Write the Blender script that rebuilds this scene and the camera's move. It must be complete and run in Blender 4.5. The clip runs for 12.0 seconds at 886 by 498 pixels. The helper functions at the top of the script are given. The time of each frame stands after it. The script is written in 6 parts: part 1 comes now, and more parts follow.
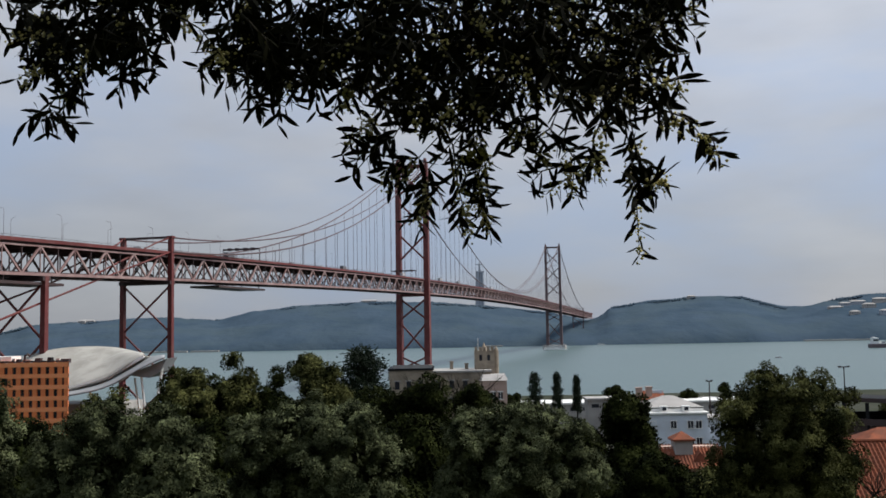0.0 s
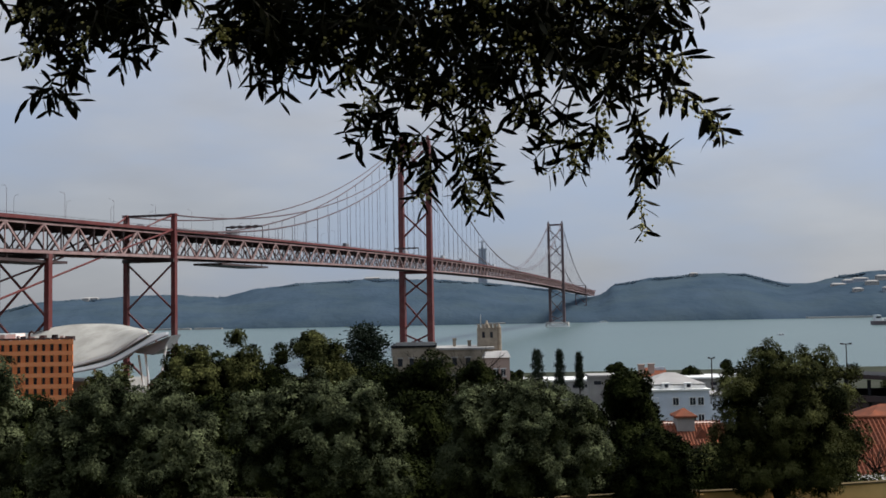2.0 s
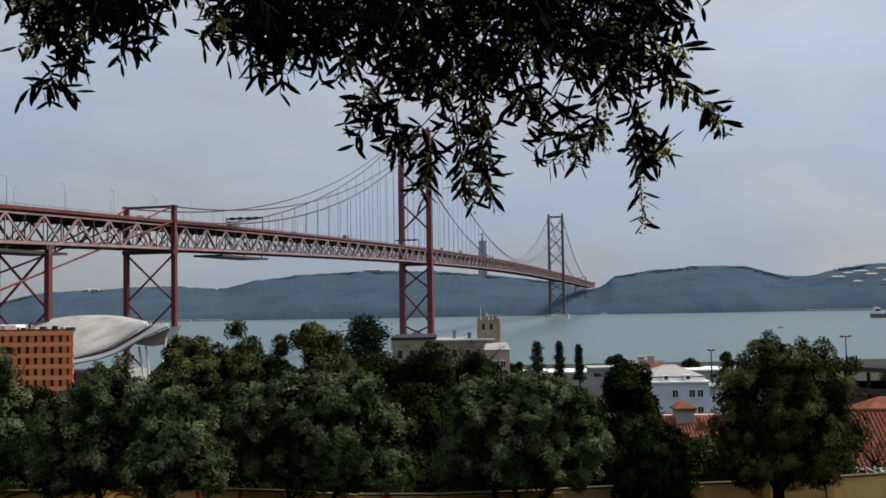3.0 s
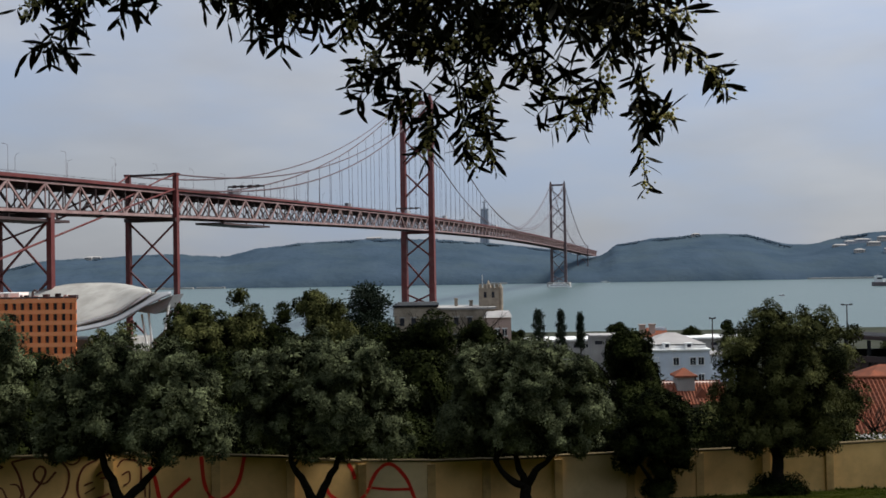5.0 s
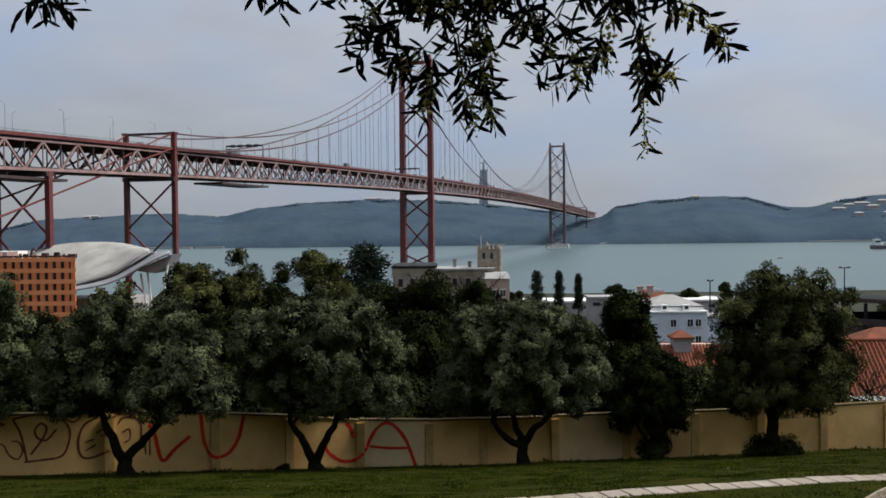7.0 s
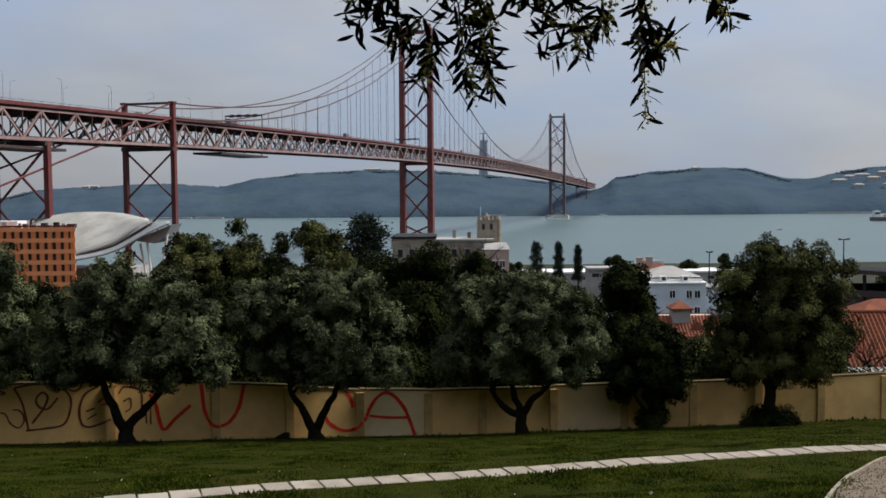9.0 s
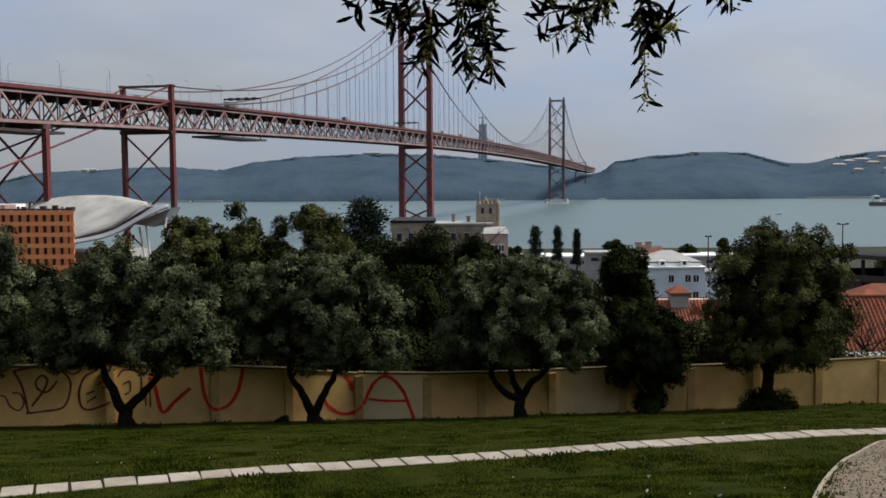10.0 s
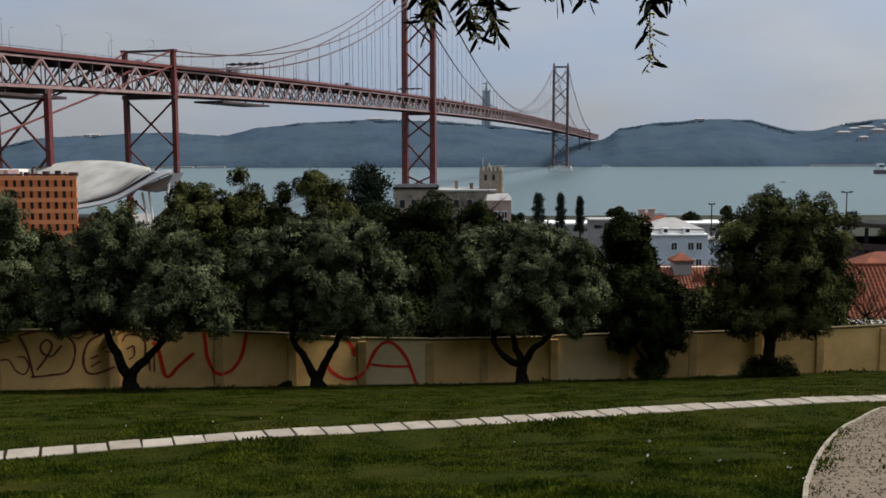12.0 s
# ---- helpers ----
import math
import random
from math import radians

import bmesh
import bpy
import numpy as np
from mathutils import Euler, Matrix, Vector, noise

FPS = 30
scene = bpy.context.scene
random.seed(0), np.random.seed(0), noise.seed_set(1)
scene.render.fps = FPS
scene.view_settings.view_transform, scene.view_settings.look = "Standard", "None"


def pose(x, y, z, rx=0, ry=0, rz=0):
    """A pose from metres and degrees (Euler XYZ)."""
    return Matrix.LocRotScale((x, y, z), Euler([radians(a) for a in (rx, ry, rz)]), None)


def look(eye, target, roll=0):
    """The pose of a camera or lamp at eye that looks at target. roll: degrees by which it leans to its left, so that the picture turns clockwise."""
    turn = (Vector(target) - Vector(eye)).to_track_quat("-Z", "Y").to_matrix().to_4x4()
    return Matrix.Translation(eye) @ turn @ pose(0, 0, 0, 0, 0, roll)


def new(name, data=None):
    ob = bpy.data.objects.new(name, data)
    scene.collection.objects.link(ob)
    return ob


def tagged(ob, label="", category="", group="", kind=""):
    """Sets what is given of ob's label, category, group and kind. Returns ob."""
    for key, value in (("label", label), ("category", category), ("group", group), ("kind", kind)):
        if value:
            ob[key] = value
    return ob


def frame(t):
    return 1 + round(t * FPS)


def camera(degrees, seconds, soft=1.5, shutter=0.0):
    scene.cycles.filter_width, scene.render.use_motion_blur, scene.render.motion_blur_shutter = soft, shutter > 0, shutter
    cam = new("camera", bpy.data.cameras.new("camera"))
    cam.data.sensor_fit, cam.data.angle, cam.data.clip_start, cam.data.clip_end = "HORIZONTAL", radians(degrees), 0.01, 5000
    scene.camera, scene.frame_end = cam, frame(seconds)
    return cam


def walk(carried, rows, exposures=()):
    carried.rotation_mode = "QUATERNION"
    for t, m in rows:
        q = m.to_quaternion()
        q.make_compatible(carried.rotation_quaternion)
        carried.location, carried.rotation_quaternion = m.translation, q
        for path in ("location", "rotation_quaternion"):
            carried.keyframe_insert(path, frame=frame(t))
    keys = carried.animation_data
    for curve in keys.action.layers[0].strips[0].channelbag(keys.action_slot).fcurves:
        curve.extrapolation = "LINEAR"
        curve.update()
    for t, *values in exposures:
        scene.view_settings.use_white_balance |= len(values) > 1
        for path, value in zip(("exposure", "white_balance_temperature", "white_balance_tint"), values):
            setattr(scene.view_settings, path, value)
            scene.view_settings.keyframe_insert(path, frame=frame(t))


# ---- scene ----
cam = camera(49.7, 12.0, soft=1.65)
PATH = [
    (0.0, 0.11, 4.61, 1.03), (0.5, 0.13, 4.27, 1.01), (1.0, 0.16, 3.91, 1.04), (1.5, 0.22, 3.58, 1.07),
    (2.0, 0.28, 3.26, 1.05), (2.5, 0.30, 3.02, 0.93), (3.0, 0.28, 2.78, 0.95), (4.0, 0.34, 1.89, 0.93),
    (5.0, 0.39, 0.87, 0.91), (5.5, 0.40, 0.30, 0.81), (6.0, 0.38, -0.24, 0.83), (6.5, 0.34, -0.86, 0.76),
    (7.0, 0.32, -1.47, 0.60), (8.0, 0.31, -2.40, 0.53), (9.0, 0.30, -3.22, 0.47), (9.5, 0.27, -3.77, 0.47),
    (10.0, 0.25, -4.18, 0.36), (10.5, 0.27, -4.36, 0.27), (11.0, 0.35, -4.76, 0.29), (11.5, 0.44, -5.30, 0.24),
    (12.0, 0.44, -6.17, 0.17)]
SINK = [(0, 0.012), (3, 0.011), (5, 0.002), (5.5, 0.0), (7, -0.002), (9, -0.004), (10, -0.008), (11, -0.013), (12, -0.022)]
walk(cam, [(t, pose(0, 0, float(np.interp(t, [k[0] for k in SINK], [k[1] for k in SINK])), 90 + pitch, roll, yaw)) for t, yaw, pitch, roll in PATH],
     exposures=[(0.0, 0.0), (12.0, 0.0)])

# ---- sky and sun ----
SUN_ELEVATION, SUN_TURN = radians(50), radians(80)
world = bpy.data.worlds.new("overcast_sky")
scene.world = world
world.use_nodes = True


def build_world():
    nt = world.node_tree
    nt.nodes.clear()
    n, l = nt.nodes.new, nt.links.new
    sky = n("ShaderNodeTexSky")
    sky.sky_type, sky.sun_disc = "NISHITA", False
    sky.sun_elevation, sky.sun_rotation = SUN_ELEVATION, SUN_TURN
    coord = n("ShaderNodeTexCoord")
    stretch = n("ShaderNodeMapping")
    stretch.inputs["Scale"].default_value = (1.0, 1.0, 3.2)
    l(coord.outputs["Generated"], stretch.inputs["Vector"])
    big = n("ShaderNodeTexNoise")
    big.inputs["Scale"].default_value, big.inputs["Detail"].default_value = 2.6, 5.0
    big.inputs["Roughness"].default_value = 0.5
    l(stretch.outputs["Vector"], big.inputs["Vector"])
    cover = n("ShaderNodeMapRange")
    cover.inputs["From Min"].default_value, cover.inputs["From Max"].default_value = 0.32, 0.62
    cover.inputs["To Min"].default_value, cover.inputs["To Max"].default_value = 0.0, 1.0
    cover.interpolation_type = "SMOOTHSTEP"
    l(big.outputs["Fac"], cover.inputs["Value"])
    fine = n("ShaderNodeTexNoise")
    fine.inputs["Scale"].default_value, fine.inputs["Detail"].default_value = 6.0, 4.0
    l(stretch.outputs["Vector"], fine.inputs["Vector"])
    # thin blue-grey veil and thicker grey cloud
    veil = n("ShaderNodeRGB")
    veil.outputs[0].default_value = (3.6, 4.35, 5.8, 1)
    cloud = n("ShaderNodeMix")
    cloud.data_type = "RGBA"
    cloud.inputs["A"].default_value = (3.2, 3.45, 4.0, 1)
    cloud.inputs["B"].default_value = (5.3, 5.5, 5.95, 1)
    l(fine.outputs["Fac"], cloud.inputs["Factor"])
    layer = n("ShaderNodeMix")
    layer.data_type = "RGBA"
    l(cover.outputs["Result"], layer.inputs["Factor"])
    l(veil.outputs[0], layer.inputs["A"])
    l(cloud.outputs["Result"], layer.inputs["B"])
    # an overcast sky: duller over the far hills, brighter higher up and on the sun's side
    height = n("ShaderNodeSeparateXYZ")
    l(coord.outputs["Generated"], height.inputs["Vector"])
    rise = n("ShaderNodeMapRange")
    rise.inputs["From Min"].default_value, rise.inputs["From Max"].default_value = 0.0, 0.42
    rise.inputs["To Min"].default_value, rise.inputs["To Max"].default_value = 0.82, 1.5
    l(height.outputs["Z"], rise.inputs["Value"])
    sunward = n("ShaderNodeMapRange")
    sunward.inputs["From Min"].default_value, sunward.inputs["From Max"].default_value = -1.0, 1.0
    sunward.inputs["To Min"].default_value, sunward.inputs["To Max"].default_value = 0.8, 1.22
    l(height.outputs["X"], sunward.inputs["Value"])
    zenith = n("ShaderNodeMapRange")
    zenith.inputs["From Min"].default_value, zenith.inputs["From Max"].default_value = 0.4, 1.0
    zenith.inputs["To Min"].default_value, zenith.inputs["To Max"].default_value = 0.0, 0.1
    l(height.outputs["Z"], zenith.inputs["Value"])
    total = n("ShaderNodeMath")
    total.operation = "ADD"
    l(rise.outputs["Result"], total.inputs[0])
    l(zenith.outputs["Result"], total.inputs[1])
    lift = n("ShaderNodeMath")
    lift.operation = "MULTIPLY"
    l(total.outputs["Value"], lift.inputs[0])
    l(sunward.outputs["Result"], lift.inputs[1])
    bright = n("ShaderNodeVectorMath")
    bright.operation = "SCALE"
    l(layer.outputs["Result"], bright.inputs[0])
    l(lift.outputs["Value"], bright.inputs["Scale"])
    mix = n("ShaderNodeMix")
    mix.data_type = "RGBA"
    mix.inputs["Factor"].default_value = 0.9
    l(sky.outputs["Color"], mix.inputs["A"])
    l(bright.outputs["Vector"], mix.inputs["B"])
    bg = n("ShaderNodeBackground")
    bg.inputs["Strength"].default_value = 0.1
    l(mix.outputs["Result"], bg.inputs["Color"])
    out = n("ShaderNodeOutputWorld")
    l(bg.outputs["Background"], out.inputs["Surface"])


build_world()
sun = new("sun", bpy.data.lights.new("sun", "SUN"))
sun.data.energy, sun.data.angle, sun.data.color = 4.6, radians(18), (1.0, 0.95, 0.88)
SUN_DIR = Vector((math.sin(SUN_TURN) * math.cos(SUN_ELEVATION), math.cos(SUN_TURN) * math.cos(SUN_ELEVATION), math.sin(SUN_ELEVATION)))
sun.matrix_world = look(SUN_DIR * 200, (0, 0, 0))


# ---- materials ----
def material(name, colour, other=None, rough=0.8, scale=4.0, bump=0.0, bump_scale=30.0, metal=0.0, spec=0.2,
             through_light=0.0, vary="noise", stain=None, stain_scale=0.6, stain_amount=0.5):
    """Two-scale procedural surface: colour to other by noise or by island, stains on top, fine relief."""
    m = bpy.data.materials.new(name)
    m.use_nodes = True
    nt = m.node_tree
    n, l = nt.nodes.new, nt.links.new
    bsdf = nt.nodes["Principled BSDF"]
    bsdf.inputs["Roughness"].default_value = rough
    bsdf.inputs["Metallic"].default_value = metal
    bsdf.inputs["Specular IOR Level"].default_value = spec
    geo = n("ShaderNodeNewGeometry")
    noise1 = n("ShaderNodeTexNoise")
    noise1.inputs["Scale"].default_value, noise1.inputs["Detail"].default_value = scale, 6.0
    l(geo.outputs["Position"], noise1.inputs["Vector"])
    mix = n("ShaderNodeMix")
    mix.data_type = "RGBA"
    mix.inputs["A"].default_value = (*colour, 1)
    mix.inputs["B"].default_value = (*(other or [c * 0.7 for c in colour]), 1)
    if vary == "island":
        l(geo.outputs["Random Per Island"], mix.inputs["Factor"])
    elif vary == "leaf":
        # noise patches put lit-and-shaded clump contrast into the colour; each leaf a little different
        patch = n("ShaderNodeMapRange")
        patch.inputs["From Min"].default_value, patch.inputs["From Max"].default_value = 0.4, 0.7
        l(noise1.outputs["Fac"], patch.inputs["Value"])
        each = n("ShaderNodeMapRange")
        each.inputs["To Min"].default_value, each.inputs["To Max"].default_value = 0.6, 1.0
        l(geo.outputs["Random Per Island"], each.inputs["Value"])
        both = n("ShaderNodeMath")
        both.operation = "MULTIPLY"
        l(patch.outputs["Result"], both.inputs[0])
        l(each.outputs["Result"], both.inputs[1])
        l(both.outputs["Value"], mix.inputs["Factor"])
    elif vary == "object":
        info = n("ShaderNodeObjectInfo")
        l(info.outputs["Random"], mix.inputs["Factor"])
    else:
        spread = n("ShaderNodeMapRange")
        spread.inputs["From Min"].default_value, spread.inputs["From Max"].default_value = 0.3, 0.7
        l(noise1.outputs["Fac"], spread.inputs["Value"])
        l(spread.outputs["Result"], mix.inputs["Factor"])
    colour_out = mix.outputs["Result"]
    if stain:
        noise2 = n("ShaderNodeTexNoise")
        noise2.inputs["Scale"].default_value, noise2.inputs["Detail"].default_value = stain_scale, 8.0
        noise2.inputs["Roughness"].default_value = 0.65
        l(geo.outputs["Position"], noise2.inputs["Vector"])
        ramp = n("ShaderNodeMapRange")
        ramp.inputs["From Min"].default_value, ramp.inputs["From Max"].default_value = 0.45, 0.7
        ramp.inputs["To Max"].default_value = stain_amount
        l(noise2.outputs["Fac"], ramp.inputs["Value"])
        mix2 = n("ShaderNodeMix")
        mix2.data_type = "RGBA"
        mix2.inputs["B"].default_value = (*stain, 1)
        l(ramp.outputs["Result"], mix2.inputs["Factor"])
        l(colour_out, mix2.inputs["A"])
        colour_out = mix2.outputs["Result"]
    l(colour_out, bsdf.inputs["Base Color"])
    if bump:
        grain = n("ShaderNodeTexNoise")
        grain.inputs["Scale"].default_value, grain.inputs["Detail"].default_value = bump_scale, 5.0
        l(geo.outputs["Position"], grain.inputs["Vector"])
        relief = n("ShaderNodeBump")
        relief.inputs["Strength"].default_value, relief.inputs["Distance"].default_value = bump, 0.6 / bump_scale
        l(grain.outputs["Fac"], relief.inputs["Height"])
        l(relief.outputs["Normal"], bsdf.inputs["Normal"])
    if through_light:
        leafy = n("ShaderNodeBsdfTranslucent")
        l(colour_out, leafy.inputs["Color"])
        blend = n("ShaderNodeMixShader")
        blend.inputs["Fac"].default_value = through_light
        l(bsdf.outputs["BSDF"], blend.inputs[1])
        l(leafy.outputs["BSDF"], blend.inputs[2])
        l(blend.outputs["Shader"], nt.nodes["Material Output"].inputs["Surface"])
    return m


GRASS = material("grass", (0.023, 0.028, 0.003), (0.01, 0.015, 0.0015), 0.95, 2.0, 0.7, 14, spec=0.02, stain=(0.038, 0.033, 0.006), stain_scale=0.45, stain_amount=0.75)
BLADE = material("grass_blades", (0.015, 0.026, 0.0025), (0.09, 0.098, 0.011), 0.85, 1.7, vary="leaf", spec=0.02, through_light=0.25)
CITY = material("city_ground", (0.05, 0.052, 0.04), (0.028, 0.034, 0.02), 0.95, 0.05, 0.3, 2, spec=0.05)
SLAB = material("paving_slab", (0.35, 0.31, 0.255), (0.27, 0.235, 0.19), 0.9, 0.5, 0.4, 40, vary="object", spec=0.05, stain=(0.17, 0.14, 0.1), stain_scale=2.5, stain_amount=0.6)
SOIL = material("dark_soil", (0.03, 0.024, 0.014), (0.018, 0.016, 0.009), 0.95, 8.0, 0.6, 30, spec=0.02)
GRAVEL = material("gravel", (0.2, 0.16, 0.118), (0.135, 0.108, 0.078), 0.95, 6.0, 0.8, 45, spec=0.05, stain=(0.085, 0.068, 0.045), stain_scale=7.0, stain_amount=0.6)
KERB = material("kerb_stone", (0.33, 0.29, 0.22), (0.22, 0.19, 0.145), 0.9, 5.0, 0.4, 40, spec=0.1, stain=(0.12, 0.1, 0.07), stain_scale=3.0, stain_amount=0.6)
PLASTER = material("ochre_plaster", (0.86, 0.57, 0.24), (0.74, 0.47, 0.185), 0.9, 0.7, 0.25, 25, spec=0.08, stain=(0.46, 0.28, 0.115), stain_scale=0.8, stain_amount=0.5)
# pillars coloured darker than the panels for their shaded sides, plus random stains
PILLAR = material("shade_darkened_pillar_plaster", (0.64, 0.43, 0.185), (0.5, 0.33, 0.135), 0.9, 1.2, 0.25, 25, spec=0.06, stain=(0.26, 0.17, 0.08), stain_scale=1.6, stain_amount=0.6)
PLASTER_GREY = material("repainted_plaster", (0.76, 0.58, 0.32), (0.68, 0.5, 0.27), 0.9, 0.7, 0.25, 25, spec=0.08, stain=(0.46, 0.33, 0.17), stain_scale=0.9, stain_amount=0.4)
PLASTER_PALE = material("cream_plaster", (0.86, 0.68, 0.4), (0.78, 0.6, 0.34), 0.9, 0.7, 0.25, 25, spec=0.08, stain=(0.5, 0.38, 0.2), stain_scale=1.1, stain_amount=0.35)
COPING = material("wall_coping", (0.14, 0.105, 0.055), (0.09, 0.07, 0.04), 0.9, 2.0, 0.3, 30, spec=0.03)
SPRAY_RED = material("red_spray_paint", (0.78, 0.045, 0.025), (0.64, 0.035, 0.02), 0.6, 6.0)
SPRAY_BROWN = material("brown_spray_paint", (0.19, 0.05, 0.028), (0.13, 0.042, 0.025), 0.6, 6.0)
BARK = material("olive_bark", (0.02, 0.017, 0.013), (0.009, 0.008, 0.006), 0.95, 6.0, 0.9, 22, spec=0.03)
# near-black to pale range adds crown shade and bright tufts by colour
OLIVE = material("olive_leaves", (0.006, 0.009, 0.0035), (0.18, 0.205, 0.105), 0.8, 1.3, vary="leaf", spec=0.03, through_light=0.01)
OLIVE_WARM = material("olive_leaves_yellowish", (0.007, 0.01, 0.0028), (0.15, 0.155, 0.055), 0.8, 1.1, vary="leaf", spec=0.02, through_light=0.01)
# leaf colour taken near black for the shade behind and between the olives
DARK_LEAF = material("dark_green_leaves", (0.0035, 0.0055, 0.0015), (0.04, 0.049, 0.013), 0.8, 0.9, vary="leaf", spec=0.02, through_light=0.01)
PINE = material("pine_needles", (0.022, 0.032, 0.018), (0.01, 0.016, 0.01), 0.8, vary="island", spec=0.1)
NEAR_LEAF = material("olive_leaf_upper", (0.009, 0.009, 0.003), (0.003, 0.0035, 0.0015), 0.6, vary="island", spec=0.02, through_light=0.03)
FLOWER = material("olive_flower_buds", (0.7, 0.64, 0.3), (0.42, 0.39, 0.16), 0.8, vary="island", spec=0.1, through_light=0.4)
TWIG = material("olive_twig", (0.04, 0.035, 0.024), (0.022, 0.02, 0.014), 0.9, 30.0, 0.5, 200)
RED_STEEL = material("red_oxide_steel_paint", (0.14, 0.036, 0.034), (0.105, 0.03, 0.03), 0.55, 0.08, stain=(0.15, 0.08, 0.075), stain_scale=0.15, stain_amount=0.6)
PALE_STEEL = material("pale_pink_steel_paint", (0.33, 0.235, 0.225), (0.22, 0.14, 0.135), 0.6, 0.1, stain=(0.14, 0.06, 0.055), stain_scale=0.2, stain_amount=0.5)
DARK_STEEL = material("dark_brown_steel", (0.07, 0.045, 0.045), (0.045, 0.035, 0.035), 0.6, 0.1)
# cable colour, also used to grey the far steel for distance haze
CABLE_AND_HAZE = material("grey_red_cable_and_haze", (0.12, 0.085, 0.09), (0.095, 0.07, 0.075), 0.6, 0.05)
ASPHALT = material("asphalt", (0.05, 0.05, 0.05), (0.04, 0.04, 0.04), 0.9, 0.3)
CONCRETE = material("concrete", (0.36, 0.35, 0.33), (0.27, 0.26, 0.25), 0.9, 0.3, 0.2, 6)
SHELL = material("white_membrane_roof", (0.42, 0.41, 0.375), (0.33, 0.325, 0.3), 0.7, 0.12, stain=(0.23, 0.22, 0.19), stain_scale=0.12, stain_amount=0.65)
SHELL_UNDER = material("grey_soffit", (0.3, 0.31, 0.32), (0.22, 0.23, 0.24), 0.7, 0.3)
ORANGE = material("orange_cladding", (0.78, 0.24, 0.085), (0.7, 0.2, 0.07), 0.8, 0.2, 0.1, 4, stain=(0.5, 0.15, 0.07), stain_scale=0.2, stain_amount=0.4)
ORANGE_TRIM = material("orange_band", (0.86, 0.34, 0.15), (0.8, 0.29, 0.12), 0.8, 0.3)
DARK_GLASS = material("dark_window_glass", (0.03, 0.035, 0.045), (0.02, 0.02, 0.03), 0.12, 0.5, spec=0.6)
WHITE_WALL = material("white_painted_wall", (0.6, 0.66, 0.73), (0.52, 0.57, 0.63), 0.85, 0.3, 0.1, 8, stain=(0.42, 0.43, 0.45), stain_scale=0.4, stain_amount=0.4)
WHITE_TRIM = material("white_trim", (0.78, 0.78, 0.76), (0.7, 0.7, 0.68), 0.7, 0.5)
GREY_ROOF = material("pale_grey_roof", (0.37, 0.355, 0.34), (0.28, 0.27, 0.26), 0.85, 0.4, 0.3, 5)
TILE = material("red_roof_tile", (0.27, 0.09, 0.05), (0.16, 0.062, 0.04), 0.85, 0.7, vary="noise", spec=0.05, stain=(0.095, 0.055, 0.042), stain_scale=0.5, stain_amount=0.75)
OLD_STONE = material("old_ochre_stone", (0.38, 0.32, 0.25), (0.26, 0.215, 0.165), 0.9, 0.25, 0.4, 4, stain=(0.12, 0.1, 0.078), stain_scale=0.3, stain_amount=0.75)
PINK_WALL = material("pinkish_rendered_wall", (0.5, 0.36, 0.3), (0.42, 0.3, 0.25), 0.9, 0.3)
DARK_ROOF = material("dark_metal_roof", (0.024, 0.025, 0.027), (0.015, 0.015, 0.017), 0.7, 0.3, spec=0.05)
STONE_GREY = material("pale_concrete_monument", (0.33, 0.36, 0.4), (0.28, 0.31, 0.35), 0.9, 0.02)
BOAT_WHITE = material("white_boat_paint", (0.7, 0.72, 0.72), (0.6, 0.62, 0.62), 0.5, 0.3)
BOAT_HULL = material("dark_hull_paint", (0.16, 0.12, 0.13), (0.1, 0.09, 0.1), 0.5, 0.2)
CAR_PAINT = material("vehicle_paint", (0.5, 0.5, 0.52), (0.06, 0.06, 0.07), 0.3, vary="object")
# blue-grey base colour carries the distance haze over the woods
HILL = material("haze_tinted_hills", (0.052, 0.077, 0.106), (0.038, 0.06, 0.083), 0.95, 0.011, 0.3, 0.05, spec=0.0, stain=(0.062, 0.086, 0.098), stain_scale=0.005, stain_amount=0.7)


def water_material():
    m = material("river_water", (0.07, 0.114, 0.112), (0.06, 0.1, 0.1), 0.33, 0.004, spec=0.38)
    nt = m.node_tree
    n, l = nt.nodes.new, nt.links.new
    geo = n("ShaderNodeNewGeometry")
    wave = n("ShaderNodeTexNoise")
    wave.inputs["Scale"].default_value, wave.inputs["Detail"].default_value = 0.25, 6.0
    l(geo.outputs["Position"], wave.inputs["Vector"])
    relief = n("ShaderNodeBump")
    relief.inputs["Strength"].default_value, relief.inputs["Distance"].default_value = 0.5, 1.2
    l(wave.outputs["Fac"], relief.inputs["Height"])
    l(relief.outputs["Normal"], nt.nodes["Principled BSDF"].inputs["Normal"])
    return m


WATER = water_material()


